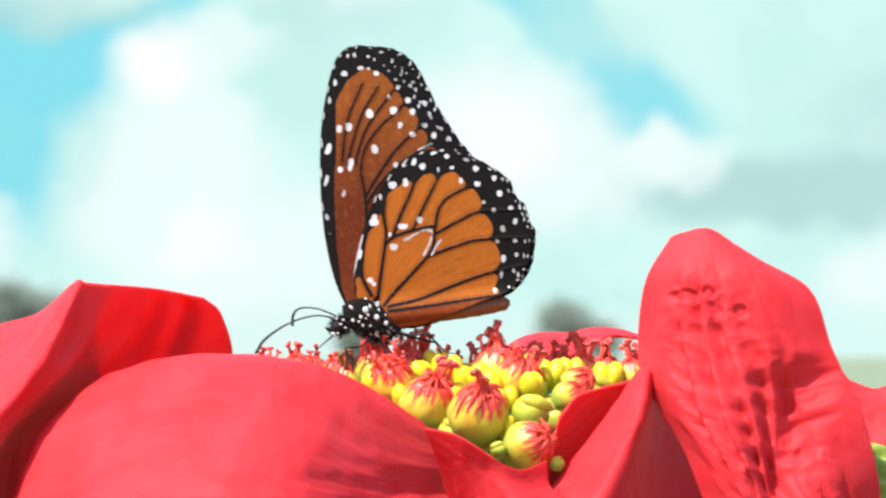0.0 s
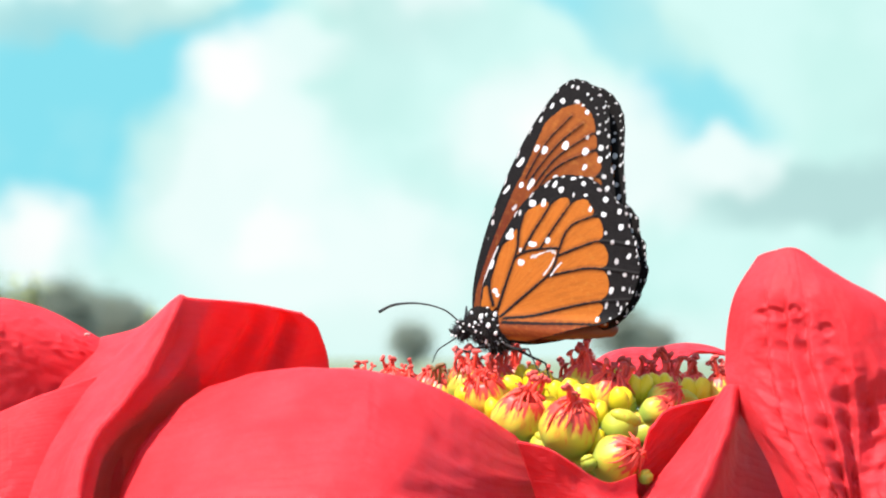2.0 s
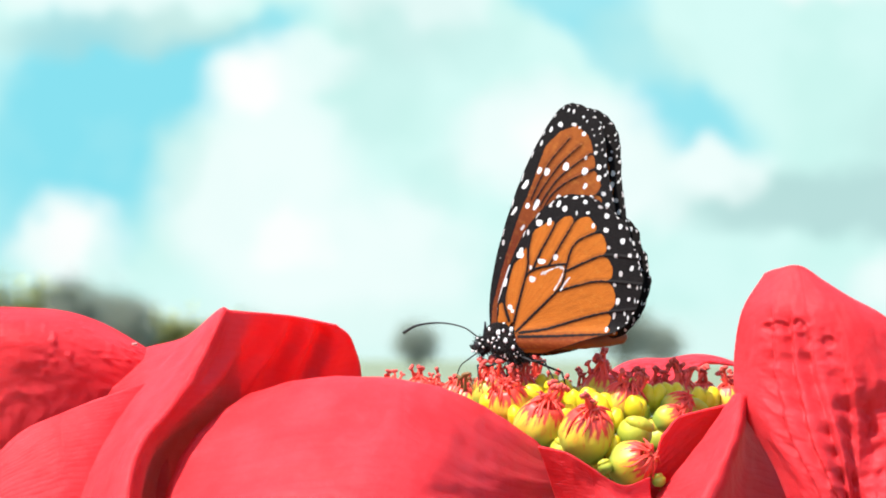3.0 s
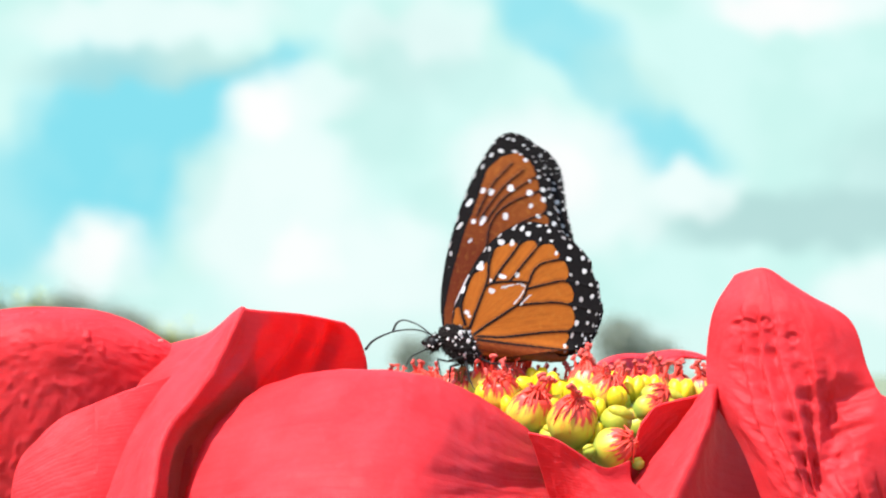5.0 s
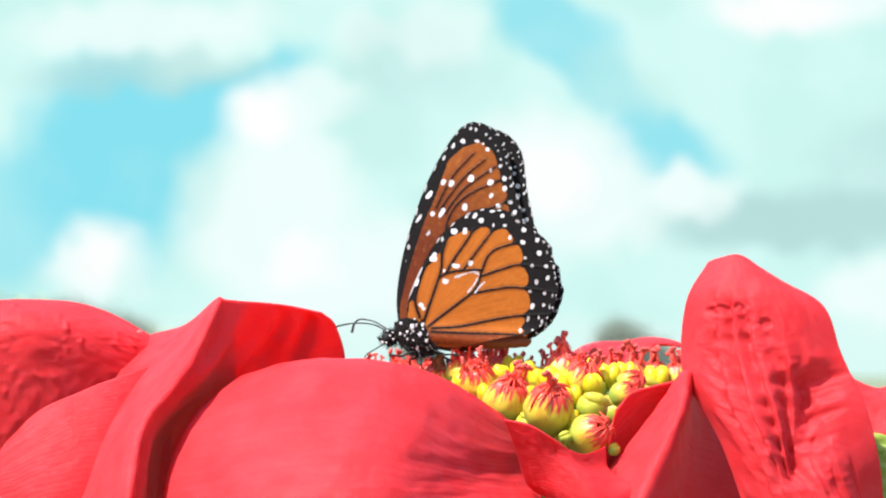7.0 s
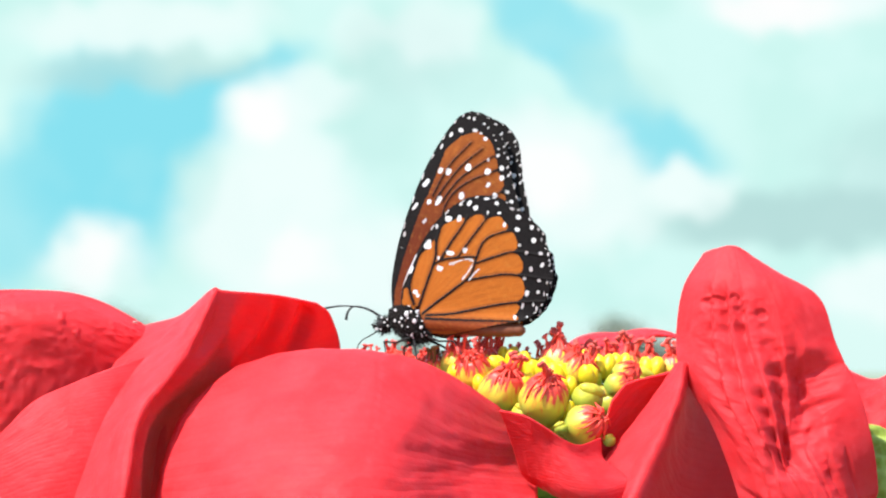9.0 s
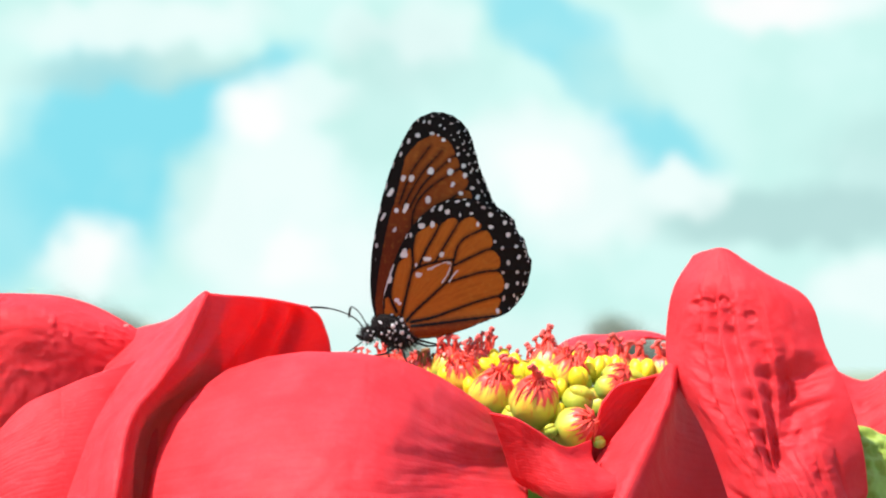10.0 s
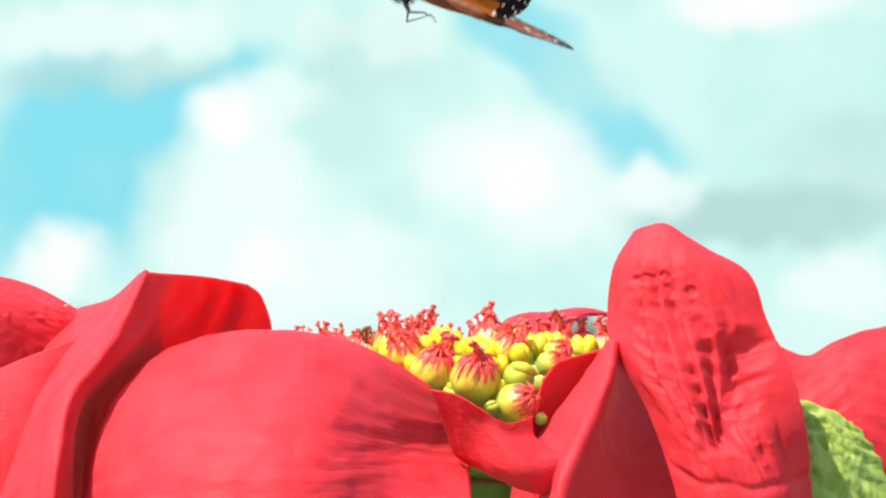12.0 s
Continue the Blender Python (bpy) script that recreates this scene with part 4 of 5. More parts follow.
FORE_MARGIN_SPOTS = ((696, 196, 16, 17), (722, 178, 13, 12), (730, 198, 12, 14), (708, 222, 9, 15), (730, 238, 13, 11), (752, 222, 12, 10), (768, 240, 11, 13), (755, 187, 10, 9), (741, 145, 7, 5), (742, 160, 6, 7),
                     (715, 145, 4, 6), (724, 153, 4, 5), (733, 170, 4, 10), (741, 187, 5, 9), (763, 207, 7, 10), (778, 223, 9, 6), (709, 132, 4, 6), (788, 238, 6, 8))
HIND_EDGE = ((648, 545), (630, 528), (626, 490), (632, 450), (645, 400), (664, 350), (690, 310), (720, 282), (750, 268), (788, 265), (818, 272), (846, 286), (874, 303), (894, 320),
             (904, 346), (920, 362), (929, 390), (939, 410), (937, 440), (933, 466), (923, 488), (909, 506), (890, 520), (862, 530), (832, 542), (795, 558), (745, 576), (705, 579), (680, 560))
HIND_GROUND = ((640, 545), (634, 500), (644, 460), (650, 412), (670, 404), (682, 348), (702, 342), (730, 322), (764, 314), (800, 312), (833, 335), (848, 368), (864, 400), (871, 430),
               (879, 460), (876, 490), (866, 512), (900, 524), (915, 545), (862, 570), (800, 584), (715, 600), (672, 570))
HIND_VEINS = (((657, 522), (640, 485), (643, 430), (652, 400)), ((668, 530), (676, 470), (682, 430), (683, 408), (679, 380), (681, 346)), ((683, 430), (695, 420), (720, 410), (746, 404), (768, 400)), ((695, 420), (709, 380), (725, 345), (736, 315)), ((732, 404), (750, 365), (770, 325), (778, 308)),
              ((770, 405), (776, 372), (792, 350), (830, 330)), ((768, 415), (810, 392), (852, 374), (930, 372)), ((770, 402), (765, 440), (740, 472), (700, 515), (680, 540)),
              ((756, 454), (800, 438), (850, 424), (945, 420)), ((688, 542), (740, 530), (800, 506), (862, 484), (935, 468)), ((690, 550), (760, 541), (830, 530), (900, 520)))
HIND_CELL_SPOTS = ((662, 393, 20, 16), (663, 384, 12, 12), (695, 328, 18, 16), (718, 323, 12, 18), (733, 287, 10, 17), (748, 295, 13, 14), (673, 348, 7, 14), (637, 450, 9, 22), (655, 496, 14, 11), (662, 503, 10, 9),
                   (713, 401, 21, 12), (743, 390, 12, 15), (697, 437, 17, 14), (722, 422, 13, 7), (760, 408, 12, 9), (776, 300, 6, 12), (715, 293, 9, 7), (690, 415, 6, 9))
HIND_INNER_SPOTS = ((791, 277, 11, 10), (768, 271, 13, 7), (800, 297, 12, 7), (816, 320, 8, 12), (842, 299, 13, 12), (825, 283, 14, 7), (845, 326, 14, 11), (856, 358, 8, 9), (874, 372, 9, 10),
                    (890, 405, 9, 13), (880, 427, 9, 10), (891, 458, 10, 16), (887, 486, 7, 15), (876, 514, 8, 13))
HIND_OUTER_SPOTS = ((875, 316, 10, 13), (884, 343, 12, 14), (904, 368, 10, 10), (912, 392, 9, 14), (920, 366, 5, 10), (928, 388, 4, 11), (911, 426, 9, 9), (929, 428, 3, 11), (914, 452, 8, 10),
                    (927, 452, 3, 11), (909, 479, 5, 11), (917, 486, 5, 13), (901, 508, 6, 6), (890, 318, 5, 8), (903, 334, 5, 10))
HIND_PALE_LINES = (((716, 425), (738, 413), (756, 406), (765, 411), (760, 432), (750, 452)), ((764, 452), (772, 436), (780, 425)), ((624, 515), (625, 490), (631, 460), (642, 415)))
FORE_PALE_LINES = (((740, 266), (752, 260), (764, 254)),)


def polygon_field(p, poly):
    """Signed distance to a closed polygon, negative inside."""
    q = np.array(poly, float)
    best = np.full(len(p), 1e9)
    inside = np.zeros(len(p), bool)
    for k in range(len(q)):
        a, b = q[k], q[(k + 1) % len(q)]
        e = b - a
        t = np.clip(((p - a) @ e) / (e @ e), 0, 1)
        best = np.minimum(best, np.linalg.norm(p - a - t[:, None] * e, axis=1))
        cross = (a[1] > p[:, 1]) != (b[1] > p[:, 1])
        inside ^= cross & (p[:, 0] < (b[0] - a[0]) * (p[:, 1] - a[1]) / (b[1] - a[1] + 1e-12) + a[0])
    return np.where(inside, -best, best)


def line_field(p, line):
    best = np.full(len(p), 1e9)
    pts = spline(line, 16)
    for a, b in zip(pts[:-1], pts[1:]):
        e = b - a
        t = np.clip(((p - a) @ e) / (e @ e + 1e-9), 0, 1)
        best = np.minimum(best, np.linalg.norm(p - a - t[:, None] * e, axis=1))
    return best


def wing_mesh(name, hinge, edge, ground_shape, veins, spots, pale_lines, toned, trough=None, rays=330, rings=120):
    """One wing as a fan from its hinge to its scalloped margin, lightly cambered, with its pattern stored as fields."""
    rim = spline(tuple(edge) + (edge[0],), rays)
    t = np.linspace(0, 1, rays)
    out = rim - np.array(hinge)
    wide = np.linalg.norm(out, axis=1)
    rim = rim + out / wide[:, None] * (1.6 * np.abs(np.sin(t * 95)) * (wide > 120))[:, None]
    s = np.linspace(0.02, 1, rings) ** 0.8
    p = (np.array(hinge) + s[:, None, None] * (rim - np.array(hinge))).reshape(-1, 2)
    fold = np.full(len(p), 1e9)
    for v in veins:
        fold = np.minimum(fold, line_field(p, v))
    dark = (polygon_field(p, ground_shape) + 16.0 * np.exp(-fold / 6.5) - 8.0) / 4.0
    for v in veins:
        dark = np.maximum(dark, (VEIN - 1.3 * np.linalg.norm(p - np.array(hinge), axis=1) / 300 - line_field(p, v)) / 4.0)
    margin = -polygon_field(p, edge)
    dark = np.maximum(dark, (np.where(p[:, 1] > 515, 0.9, 3.0) - margin) / 4.0)
    white = np.full(len(p), -1e9)
    pale = np.ones(len(p))
    rnd = random.Random(len(edge))
    for x, y, w, h in spots:
        lean = rnd.uniform(-0.3, 0.3)
        d = p - np.array((x, y))
        a, b = (d @ np.array((math.cos(lean), math.sin(lean)))) / (0.405 * w), (d @ np.array((-math.sin(lean), math.cos(lean)))) / (0.405 * h)
        skew = 1 + rnd.uniform(-0.25, 0.25) * np.clip(b, -1.5, 1.5)
        this = (1 - (np.abs(a * skew) ** 2.6 + np.abs(b) ** 2.6) ** (1 / 2.6)) * min(w, h) / 8.0
        pale = np.where(this > white, rnd.uniform(0.35, 1.0) if w * h < 130 else rnd.uniform(0.75, 1.0), pale)
        white = np.maximum(white, this)
    for line in pale_lines:
        this = (1.5 - line_field(p, line)) / 4.0
        pale = np.where(this > white, 0.7, pale)
        white = np.maximum(white, this)
    rim_t = np.tile(t, rings)
    fringe = (np.sin(rim_t * 190) - 0.55) * 2.0 - np.abs(margin - 1.2) * 0.6
    white = np.maximum(white, np.where((wide[np.tile(np.arange(rays), rings)] > 150) & (margin < 6) & (p[:, 1] < 500), fringe, -9))
    tone = np.clip((np.linalg.norm(p - np.array(toned[0]), axis=1) - toned[1]) / toned[2], 0, 1)
    if trough:
        tone = np.minimum(tone, np.clip((line_field(p, trough) - 11.0) / 8.0, 0, 1))
    bow = 1.6 * np.exp(-fold / 14.0) + 9.0 * np.sin(np.clip(margin, 0, 160) / 160 * 1.6)
    bow = bow * 0.5
    if trough:
        bow = bow + 15 * np.exp(-((line_field(p, trough) / 22.0) ** 2))
    verts = np.stack([(p[:, 0] - hinge[0]) * CELL, -bow * CELL, (hinge[1] - p[:, 1]) * CELL], 1)
    i = (np.arange(rings - 1)[:, None] * rays + np.arange(rays - 1)).ravel()
    faces = np.stack([i, i + 1, i + rays + 1, i + rays], 1)
    me = mesh_of(name, verts, faces)
    angle = np.arctan2(p[:, 1] - hinge[1], p[:, 0] - hinge[0])
    reach = np.linalg.norm(p - np.array(hinge), axis=1) / 100
    for key, value in (("dark", dark), ("white", white), ("tone", tone), ("ray", angle), ("reach", reach), ("fold", fold / 4.0), ("pale", pale)):
        me.attributes.new(key, "FLOAT", "POINT").data.foreach_set("value", np.clip(value, -6, 6).astype(np.float32))
    return me


VEIN = 3.0
ABDOMEN = ((685, 562), (730, 557), (790, 552), (850, 544), (902, 535))
FORE_HINGE, HIND_HINGE = (640, 540), (660, 538)
butterfly = new("butterfly")
tagged(butterfly, "queen butterfly, orange wings with black borders and white spots", "butterfly")


limbs_made = []
legs_made = []


def build_butterfly():
    parts = {}
    fore = wing_mesh("forewing", FORE_HINGE, FORE_EDGE, FORE_GROUND, FORE_VEINS, FORE_TIP_SPOTS + FORE_CELL_SPOTS + FORE_MARGIN_SPOTS, FORE_PALE_LINES, ((640, 420), 60, 180))
    hind = wing_mesh("hindwing", HIND_HINGE, HIND_EDGE, HIND_GROUND, HIND_VEINS, HIND_CELL_SPOTS + HIND_INNER_SPOTS + HIND_OUTER_SPOTS, HIND_PALE_LINES, ((780, 600), 30, 60), ABDOMEN)
    for side in ("near", "far"):
        for kind, me, mat in (("forewing", fore, wing_fore), ("hindwing", hind, wing_hind)):
            ob = part(kind, me.copy() if side == "far" else me, mat, butterfly, "dark brown-orange forewing with white spots" if kind == "forewing" else "bright orange hindwing with black veins")
            if side == "far":
                ob.data.transform(Matrix.Diagonal((1, -1, 1, 1)))
            mod = ob.modifiers.new("thickness", "SOLIDIFY")
            mod.thickness, mod.offset = 0.00008, 0.0
            parts[side + kind] = ob
    bm = blob_bmesh(50 * CELL, 30 * CELL, 36 * CELL, 40, 28, 0.14, 4.0)
    for v in bm.verts:
        v.co.z -= 0.28 * v.co.x
        v.co += Vector((1 * CELL, 0, -5 * CELL))
    thorax = part("thorax", bm, body_black, butterfly, "furry black thorax with white spots")
    rnd = random.Random(9)
    hairs = []
    for k in range(700):
        d = Vector((rnd.gauss(0, 1), rnd.gauss(0, 1), rnd.gauss(0, 1))).normalized()
        a = Vector((d.x * 49 + 1, d.y * 29, d.z * 35 - 5 - 0.28 * d.x * 49)) * CELL
        b = a + (d + Vector((0.5, 0, -0.2))) * CELL * rnd.uniform(6, 12)
        hairs.append(tube([a, (a + b) / 2, b], [0.7 * CELL, 0.5 * CELL, 0.1 * CELL], 3, 3, False))
    tagged(part("fur", join(hairs), limb_black, thorax), "short black hairs", "", "", "stuff")
    large = [(668, 540, 6.5), (690, 549, 6), (648, 549, 7), (668, 562, 6), (640, 561, 4), (684, 572, 4.5)]
    small = [(616 + 88 * rnd.random(), 540 + 62 * rnd.random(), rnd.uniform(2.2, 3.8)) for k in range(44)]
    for x, y, r in large + small:
        q = ((x - 656) / 48.0, (y - 565 - 0.28 * (x - 656)) / 34.0)
        if q[0] ** 2 + q[1] ** 2 > 0.92 or (r < 4 and min(math.hypot(x - u, y - v) for u, v, w in large) < 9):
            continue
        bm = blob_bmesh(r * rnd.uniform(0.6, 0.85) * CELL, 2 * CELL, r * rnd.uniform(0.75, 1.1) * CELL, 12, 8, 0.5, 1.5, r)
        depth = math.sqrt(1 - q[0] ** 2 - q[1] ** 2) * 31 * CELL
        for v in bm.verts:
            v.co += wing_place(x, y) + Vector((0, -depth, 0))
        part("body_spot", bm, white_scales, thorax)
    bm = blob_bmesh(17 * CELL, 17 * CELL, 18 * CELL, 24, 18, 0.06, 5.0)
    for v in bm.verts:
        v.co += wing_place(602, 576)
    hd = part("head", bm, body_black, butterfly, "small black head with white flecks")
    hairs = []
    for k in range(260):
        d = Vector((rnd.gauss(0, 1), rnd.gauss(0, 1), rnd.gauss(0, 1))).normalized()
        a = wing_place(604, 576) + Vector((d.x * 18, d.y * 15, d.z * 17)) * CELL
        b = a + (d + Vector((-0.2, 0, -0.1))) * CELL * rnd.uniform(5, 11)
        hairs.append(tube([a, (a + b) / 2, b], [0.8 * CELL, 0.5 * CELL, 0.1 * CELL], 3, 3, False))
    tagged(part("fur", join(hairs), limb_black, hd), "short black hairs", "", "", "stuff")
    for x, y, r in ((608, 566, 3), (596, 564, 3), (603, 574, 4), (612, 580, 3), (598, 590, 3), (590, 590, 4)):
        bm = blob_bmesh(r * 0.75 * CELL, 2 * CELL, r * 0.6 * CELL, 10, 8, 0.5, 1.5, r)
        for v in bm.verts:
            v.co += wing_place(x, y) + Vector((0, -16 * CELL, 0))
        part("body_spot", bm, white_scales, hd)
    for s in (-1, 1):
        bm = blob_bmesh(9 * CELL, 6 * CELL, 10 * CELL, 16, 12)
        for v in bm.verts:
            v.co += wing_place(597, 578) + Vector((0, s * 13 * CELL, 0))
        part("eye", bm, limb_black, hd)
        feeler = ((590, 562), (555, 559), (510, 573), (470, 600), (453, 626)) if s < 0 else ((592, 558), (560, 546), (530, 545), (517, 556), (515, 576))
        pts = [wing_place(x, y) + Vector((0, s * (6 + 16 * k / 4) * CELL, 0)) for k, (x, y) in enumerate(feeler)]
        limbs_made.append(part("antenna", tube(pts, [1.5 * CELL, 1.4 * CELL, 1.6 * CELL, 2.4 * CELL, 3.0 * CELL], 8, 30), limb_black, butterfly))
        pts = [wing_place(x, y) + Vector((0, s * 5 * CELL, 0)) for x, y in ((594, 584), (584, 584), (575, 580))]
        part("palp", tube(pts, [5 * CELL, 4 * CELL, 1.5 * CELL], 8, 8), body_black, hd)
    pts = [wing_place(x, y) for x, y in ((590, 593), (572, 608), (558, 622), (553, 645))]
    part("proboscis", tube(pts, [1.6 * CELL, 1.3 * CELL, 1.2 * CELL, 1.0 * CELL], 8, 16), limb_black, hd)
    legs = (((665, 595), (636, 614), (612, 616), (622, 642), (634, 668)), ((672, 598), (680, 618), (690, 645), (700, 660), (712, 668)), ((700, 588), (728, 594), (758, 590), (788, 622), (822, 632)),
            ((680, 596), (650, 612), (655, 640), (650, 662), (640, 670)), ((700, 588), (735, 598), (770, 606), (785, 640), (800, 655)))
    for k, leg in enumerate(legs):
        s = (-1, -1, -1, 1, 1)[k]
        knees = [wing_place(x, y) + Vector((0, s * (14 + 6 * q) * CELL, 0)) for q, (x, y) in enumerate(leg)]
        pts = [a.lerp(b, f) for a, b in zip(knees[:-1], knees[1:]) for f in (0.04, 0.3, 0.7, 0.96)]
        legs_made.append(part("leg", tube(pts, [k * CELL for k in (2.6, 2.9, 2.7, 2.2, 2.3, 2.2, 2.0, 1.7, 1.9, 1.5, 1.4, 1.3, 1.4, 1.0, 0.9, 0.9)], 8, 46), limb_black, butterfly))
    path = spline([wing_place(x, y) for x, y in ABDOMEN], 60)
    rad = np.interp(np.linspace(0, 1, 60), (0, 0.12, 0.45, 0.8, 0.96, 1), (14, 15, 15, 14, 12, 4)) * (1 + 0.07 * np.abs(np.sin(np.linspace(0, 1, 60) * 3.1416 * 9)))
    limbs_made.append(part("abdomen", tube(path, rad * CELL, 18, 60), abdomen_brown, butterfly, "slim brown segmented abdomen"))
    return parts


wings = build_butterfly()


# ---- bee ----
bee = new("bee")
tagged(bee, "small brown bee flying past the flower", "bee")


def build_bee():
    MM = 0.00076
    bm = blob_bmesh(2.2 * MM, 1.8 * MM, 1.8 * MM, 20, 14, 0.1, 3.0)
    part("thorax", bm, bee_fur, bee)
    for name, x, r, m in (("abdomen", 4.2, (3.1, 1.8, 1.7), bee_fur), ("head", -2.8, (1.2, 1.5, 1.4), limb_black)):
        bm = blob_bmesh(r[0] * MM, r[1] * MM, r[2] * MM, 20, 14, 0.06, 3.0)
        for v in bm.verts:
            v.co += Vector((x, 0, -0.5 if x > 0 else 0)) * MM
        part(name, bm, m, bee)
    for s in (-1, 1):
        bm = blob_bmesh(3.2 * MM, 1.1 * MM, 0.08 * MM, 16, 8)
        for v in bm.verts:
            v.co = Matrix.Rotation(s * 0.9, 3, "Z") @ (v.co + Vector((3.0 * MM, 0, 0))) + Vector((0, 0, 1.8 * MM))
        part("wing", bm, bee_wing_mat, bee)


build_bee()


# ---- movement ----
# Sheet set nearer at first, then slid back to imitate a lens zooming out.
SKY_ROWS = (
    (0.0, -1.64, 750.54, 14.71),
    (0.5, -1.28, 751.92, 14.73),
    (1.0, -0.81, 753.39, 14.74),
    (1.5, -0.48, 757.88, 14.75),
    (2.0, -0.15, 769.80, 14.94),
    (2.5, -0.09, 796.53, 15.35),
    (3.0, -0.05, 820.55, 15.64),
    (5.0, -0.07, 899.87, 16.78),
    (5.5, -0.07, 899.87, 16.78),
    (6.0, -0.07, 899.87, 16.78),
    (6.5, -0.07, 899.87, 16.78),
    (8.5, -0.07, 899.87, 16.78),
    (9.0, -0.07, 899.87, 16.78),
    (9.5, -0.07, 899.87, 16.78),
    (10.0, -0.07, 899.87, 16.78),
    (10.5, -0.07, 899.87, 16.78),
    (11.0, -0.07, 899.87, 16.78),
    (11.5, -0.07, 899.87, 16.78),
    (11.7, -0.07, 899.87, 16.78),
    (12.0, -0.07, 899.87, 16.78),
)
# seconds, x, y, z (millimetres; z above 1.25 m), roll, pitch, heading, and the forewing's lean
BODY_ROWS = (
    (0.00, 8.72, 3.00, 0.19, -0.97, 0.16, -3.35, 0.00),
    (0.50, 8.56, 3.00, 0.42, -2.08, -0.59, -6.73, 1.35),
    (1.00, 8.55, 3.00, 0.60, -2.32, -0.63, -8.67, 3.21),
    (1.30, 8.65, 3.00, -0.19, -2.36, 0.53, -16.13, 10.97),
    (1.40, 11.79, 3.00, 2.76, -15.86, 11.68, -31.39, 8.39),
    (1.50, 12.50, 3.00, 3.55, -17.16, 13.36, -33.29, 7.27),
    (1.60, 14.21, 3.00, 1.61, -40.93, 11.10, -27.11, 7.68),
    (1.70, 14.53, 3.00, 2.83, -27.16, 8.94, -29.92, 13.79),
    (2.00, 12.91, 3.00, 1.08, -9.45, 9.03, -31.09, 13.67),
    (2.50, 12.57, 3.00, 0.85, -7.64, 8.15, -32.31, 13.33),
    (3.00, 12.04, 3.00, 0.63, -5.62, 6.37, -31.81, 13.57),
    (3.20, 11.30, 3.00, 1.38, -5.56, 7.03, -32.29, 13.33),
    (4.80, 7.14, 3.00, 0.61, -17.48, 14.42, -0.73, 11.66),
    (5.00, 4.51, 3.00, -0.34, -13.80, 14.15, 9.30, 6.28),
    (5.20, 3.74, 3.00, -1.03, -20.00, 19.98, -5.04, -1.15),
    (5.30, 3.16, 3.00, -0.93, -17.01, 19.34, -3.10, 0.40),
    (5.50, 1.56, 3.00, -0.95, -10.83, 14.51, -12.04, -4.41),
    (5.60, 1.15, 3.00, -0.16, 15.29, 14.67, -2.11, -4.45),
    (5.70, 1.29, 3.00, -0.17, 15.78, 12.29, -2.88, -2.88),
    (5.80, 1.64, 3.00, -0.68, -7.41, 12.25, -4.82, -0.10),
    (6.00, 1.84, 3.00, -0.62, -11.79, 10.97, -10.96, 5.86),
    (6.50, 1.13, 3.00, -0.77, -12.92, 11.36, -11.44, 6.18),
    (6.70, 0.91, 3.00, -1.11, -10.14, 9.99, -8.65, 8.50),
    (8.50, 0.44, 3.00, -0.60, -13.21, 10.16, -10.04, 10.12),
    (9.00, 0.49, 3.00, -0.39, -11.56, 9.93, -7.79, 10.35),
    (9.50, -0.12, 3.00, -1.02, -12.68, 6.85, -8.58, 9.83),
    (10.00, -0.77, 3.00, -0.89, 17.39, 1.41, 10.94, 8.86),
    (10.20, -2.29, 3.00, -1.51, -9.62, 7.88, -5.18, 3.16),
    (10.30, -1.29, 3.00, -0.25, -12.53, 16.95, -9.18, 3.06),
    (10.40, 1.79, 3.00, 1.53, -14.06, 27.59, -17.38, 4.36),
    (10.50, 2.29, 3.00, 1.38, -14.66, 26.34, -21.34, 3.71),
    (10.60, 0.65, 3.00, 0.67, -9.50, 14.44, -29.03, 2.42),
    (10.80, -1.86, 3.00, -0.87, -5.35, 7.37, -27.54, 2.27),
    (11.00, -1.64, 3.00, -0.63, -4.18, 6.74, -27.76, 2.26),
    (11.20, -4.77, 3.00, -0.39, -9.71, 12.15, -15.56, 1.19),
    (11.30, -5.27, 3.00, -0.84, -3.64, 5.04, 12.84, -4.59),
    (11.40, -1.68, 3.00, 2.06, 29.0, 14.05, 7.45, -1.6),
    (11.50, -1.22, 3.00, 1.65, 31.5, 14.71, 5.85, -1.4),
    (11.60, 2.80, 3.00, 1.70, 0.00, 32.00, 20.00, -8.20),
    (11.70, 2.00, 3.00, 8.00, 10.00, 7.00, -25.00, 5.00),
    (11.80, -3.70, 0.00, 44.80, -5.00, 60.00, -10.00, 2.00),
    (11.90, -2.30, -3.00, 54.30, -5.00, 25.00, -15.00, 22.00),
    (11.96, 10.80, -5.00, 60.10, -18.00, 29.00, -13.00, -5.00),
    (12.00, 11.80, -5.00, 59.30, -18.00, 29.00, -13.00, -6.00),
)
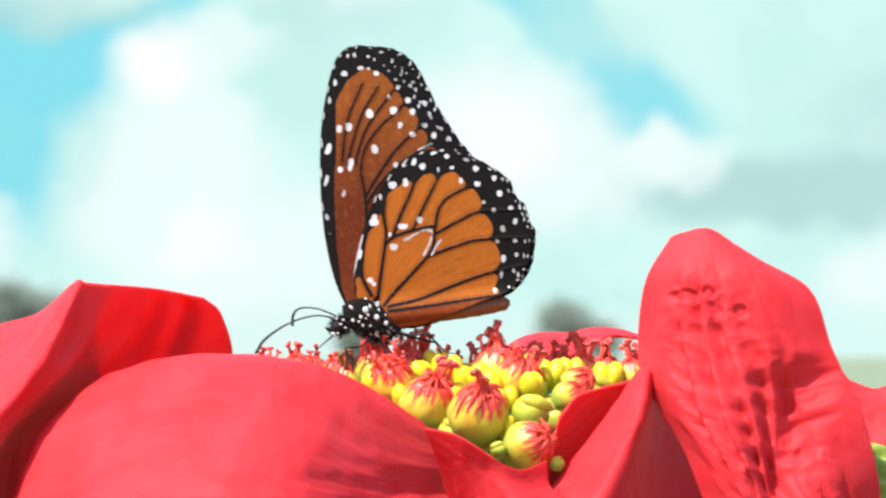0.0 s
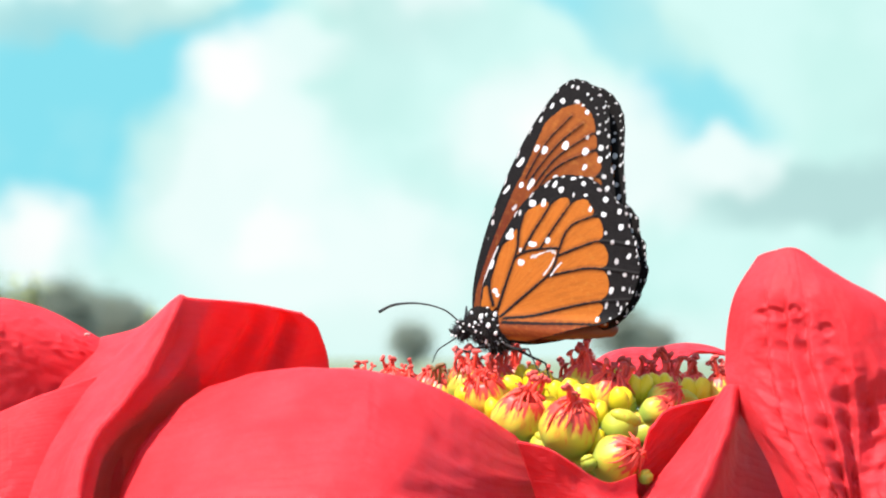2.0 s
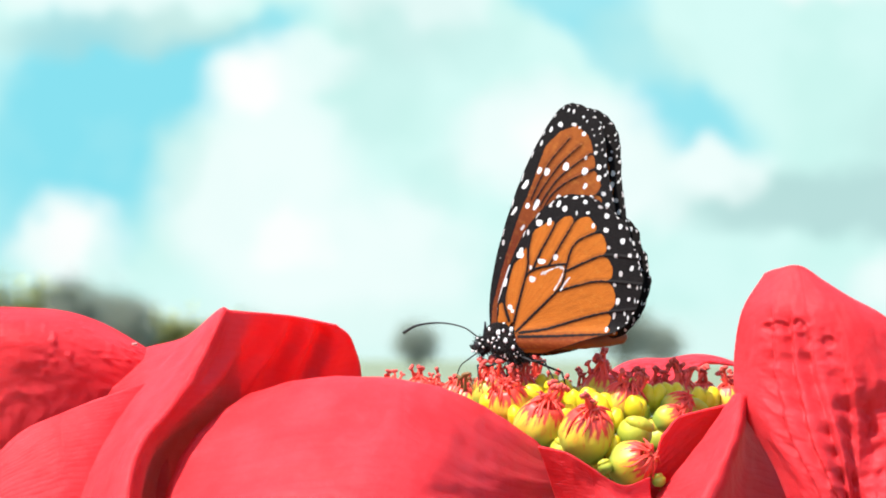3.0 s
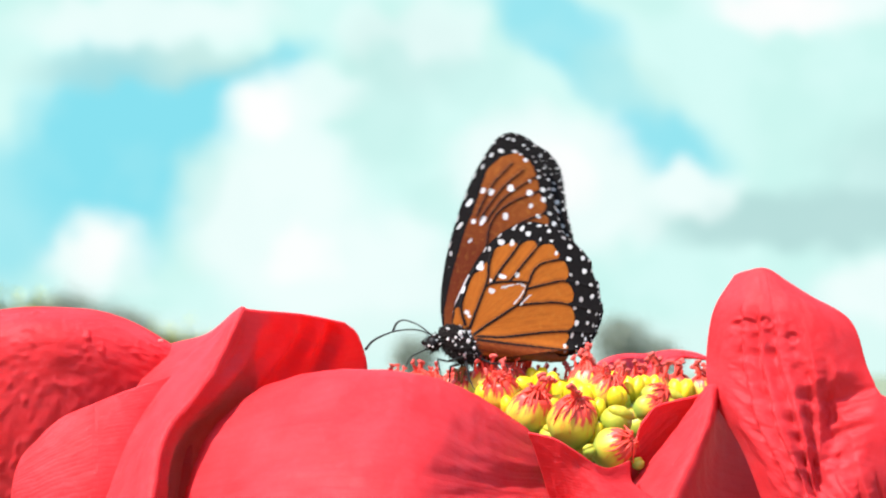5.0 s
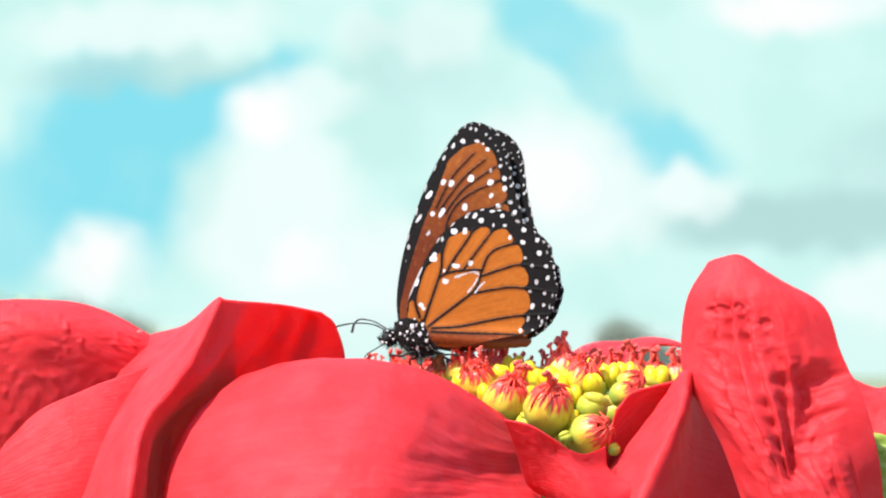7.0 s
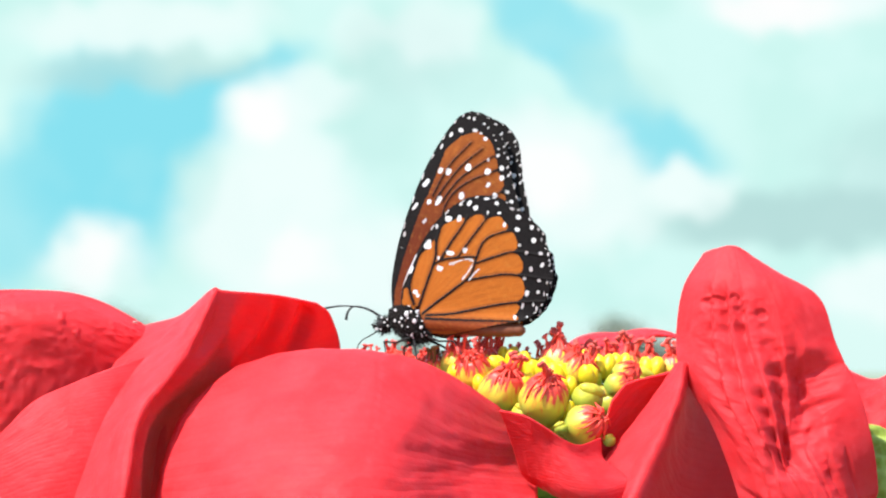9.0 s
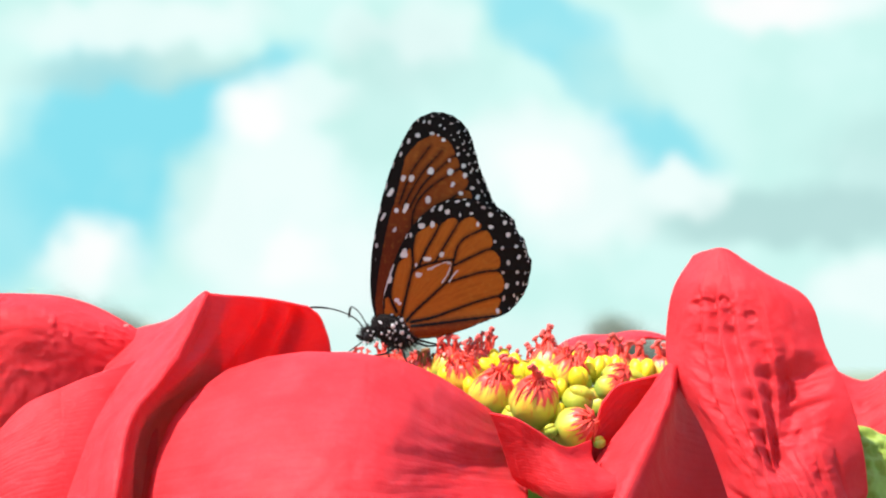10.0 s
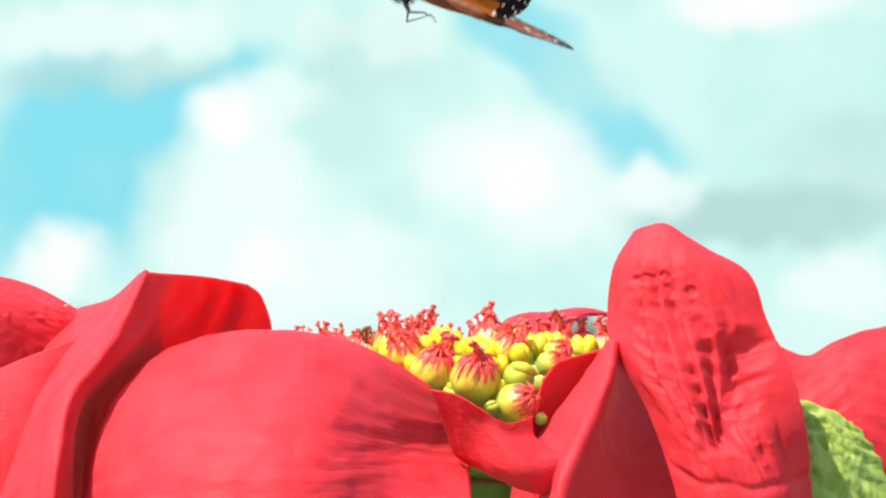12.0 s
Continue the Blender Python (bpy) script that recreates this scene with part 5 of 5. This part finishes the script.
# seconds, opening of the near pair, opening of the far pair, extra lean of the far forewing, lean of the hindwings, and how far the far pair sits back
WING_ROWS = (
    (0.0, 1, 1.5, 2.5, 0, 12),
    (1.0, 1, 1.5, 2.0, 0, 11),
    (1.5, 1, 1.5, 2.5, 0, 4),
    (3.0, 1, 1.5, 2.5, 0, 4),
    (4.8, 1, 1.5, 3.5, 0, 12),
    (5.0, 1, 1.5, 4.5, 0, 13),
    (5.2, 2, 3, 3.0, 0, 6),
    (5.3, 2, 8, 9.0, 0, 4),
    (5.4, 1, 1.5, 2.5, 0, 12),
    (5.5, 1, 1.5, 3.0, 0, 16),
    (5.6, 14, 22, 13, 0, 16),
    (5.7, 14, 22, 12, 0, 16),
    (5.8, 1, 1.5, 5, 0, 14),
    (6.0, 1, 1.5, 2.5, 0, 13),
    (8.5, 1, 1.5, 2.5, 0, 13),
    (9.5, 1, 1.5, 2, 0, 12),
    (10.0, 1, 1.5, 1, 0, 12),
    (10.5, 1, 1.5, 2, 0, 8),
    (11.0, 1, 1.5, 2, 0, 9),
    (11.2, 1, 1.5, 2, 0, 9),
    (11.3, 1, 1.5, -15, 0, 20),
    (11.4, 1, 1.5, 0, 0, 0),
    (11.5, 1, 1.5, 0, 0, 0),
    (11.6, 44.5, 12.7, -2.2, 4.4, 0),
    (11.7, 102, 78, -22, 0, 0),
    (11.75, 60, 35, 0, 0, 0),
    (11.8, 20, 30, 0, 0, 0),
    (11.85, 75, 50, 0, 5, 0),
    (11.9, 130, 70, 0, 28, 0),
    (11.93, 85, 75, 20, 5, 0),
    (11.97, 50, 71, 54, 3, 0),
    (12.0, 49, 70, 56, 3, 0),
)
# Seconds; rise and turn in degrees of the near antenna, of the far one, and of the abdomen.
LIMB_ROWS = (
    (0.0, 0, 0, 0, 0, 0, 0),
    (1.3, 0, 0, 0, 0, 0, 0),
    (1.4, 8, 8, 15, -50, 0, 0),
    (1.6, 8, 8, 15, -50, 0, 0),
    (1.9, 20, 8, 15, -50, -4, 10),
    (3.2, 20, 8, 15, -50, -4, 10),
    (4.8, -6, 0, -14, 0, -4, 10),
    (5.0, -4, 0, 4, 0, -4, 10),
    (5.5, 3, 0, 0, 0, -3, 9),
    (6.7, 5, 0, 0, 0, -3, 9),
    (8.5, 14, 0, 0, 0, 0, 0),
    (9.0, 14, 0, 0, 0, 0, 0),
    (9.5, 10, 0, -10, 0, 0, 3),
    (10.0, 40, 0, 10, -60, -4, 10),
    (10.2, 20, 0, 0, -20, -4, 10),
    (10.4, -50, 0, -24, 15, -4, 10),
    (10.6, -50, 0, -24, 15, -4, 10),
    (10.8, 18, 0, 0, 0, -3, 8),
    (11.2, 18, 0, 0, 0, -3, 8),
    (11.4, -50, 0, 8, 10, -3, 8),
    (11.5, -50, 0, 8, 10, -3, 8),
    (12.0, 0, 0, 0, 0, 0, 0),
)
BEE_ROWS = (
    (0.0, 12.6, 45, -19.7, 0, 180),
    (11.1, 6.6, 45, -23.8, 0, 180),
    (11.3, 18.1, 45, 11.3, 0, 175),
    (11.4, 29.0, 45, 16.4, -10, 170),
    (11.45, 34.3, 45, 22.6, -10, 93),
    (11.5, 38.3, 45, 28.0, -14, 15),
    (11.6, 32.2, 45, 26.7, -25, 20),
    (11.7, 6.7, 45, 18.3, -15, 10),
    (11.8, 8.4, 45, -17.0, 0, 0),
    (12.0, 10.1, 45, -26.7, 0, 0),
)


def wing_pose(hinge, side, opening, lean):
    return Matrix.Translation(wing_place(*hinge) + Vector((0, side * 4 * CELL, 0))) @ pose(0, 0, 0, -side * opening) @ pose(0, 0, 0, 0, lean)


def motions():
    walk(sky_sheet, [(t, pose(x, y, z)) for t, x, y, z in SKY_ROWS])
    walk(butterfly, [(t, pose(x * MM, y * MM, 1.25 + z * MM, r, p, h)) for t, x, y, z, r, p, h, lean in BODY_ROWS])
    times = sorted({row[0] for row in BODY_ROWS} | {row[0] for row in WING_ROWS})
    body, wing = np.array(BODY_ROWS), np.array(WING_ROWS)
    rows = {key: [] for key in wings}
    for t in times:
        lean = np.interp(t, body[:, 0], body[:, 7])
        near, far, extra, drop, slip = (np.interp(t, wing[:, 0], wing[:, k]) for k in (1, 2, 3, 4, 5))
        back = Matrix.Translation((slip * CELL, 0, 0))
        rows["nearforewing"].append((t, wing_pose(FORE_HINGE, -1, near, lean)))
        rows["farforewing"].append((t, back @ wing_pose(FORE_HINGE, 1, far, lean + extra)))
        rows["nearhindwing"].append((t, wing_pose(HIND_HINGE, -1, near + 1.5, drop) @ Matrix.Translation((0, -3 * CELL, 0))))
        rows["farhindwing"].append((t, Matrix.Translation((slip * (1.0 if extra < -5 or extra > 8 else 0.55) * CELL, 0, 0)) @ wing_pose(HIND_HINGE, 1, far + 1.0, drop + extra * (-0.35 if extra < -5 and slip > 5 else 0.1)) @ Matrix.Translation((0, 3 * CELL, 0))))
    for key, ob in wings.items():
        walk(ob, rows[key])
    hip = Matrix.Translation(wing_place(680, 590))
    for k, leg in enumerate(legs_made):
        swung = hip @ pose(0, 0, 0, 0, (-110, -95, -60, -110, -55)[k]) @ hip.inverted()
        walk(leg, [(0.0, Matrix()), (11.62, Matrix()), (11.8, swung), (12.0, swung)])
    for k, limb in enumerate(limbs_made):
        root = Matrix.Translation(wing_place(*((590, 562), (592, 558), (695, 580))[k]))
        walk(limb, [(row[0], root @ pose(0, 0, 0, 0, row[1 + 2 * k], row[2 + 2 * k]) @ root.inverted()) for row in LIMB_ROWS])
    walk(bee, [(t, pose(x * MM, y * MM, 1.25 + z * MM, 0, p, h)) for t, x, y, z, p, h in BEE_ROWS])


motions()
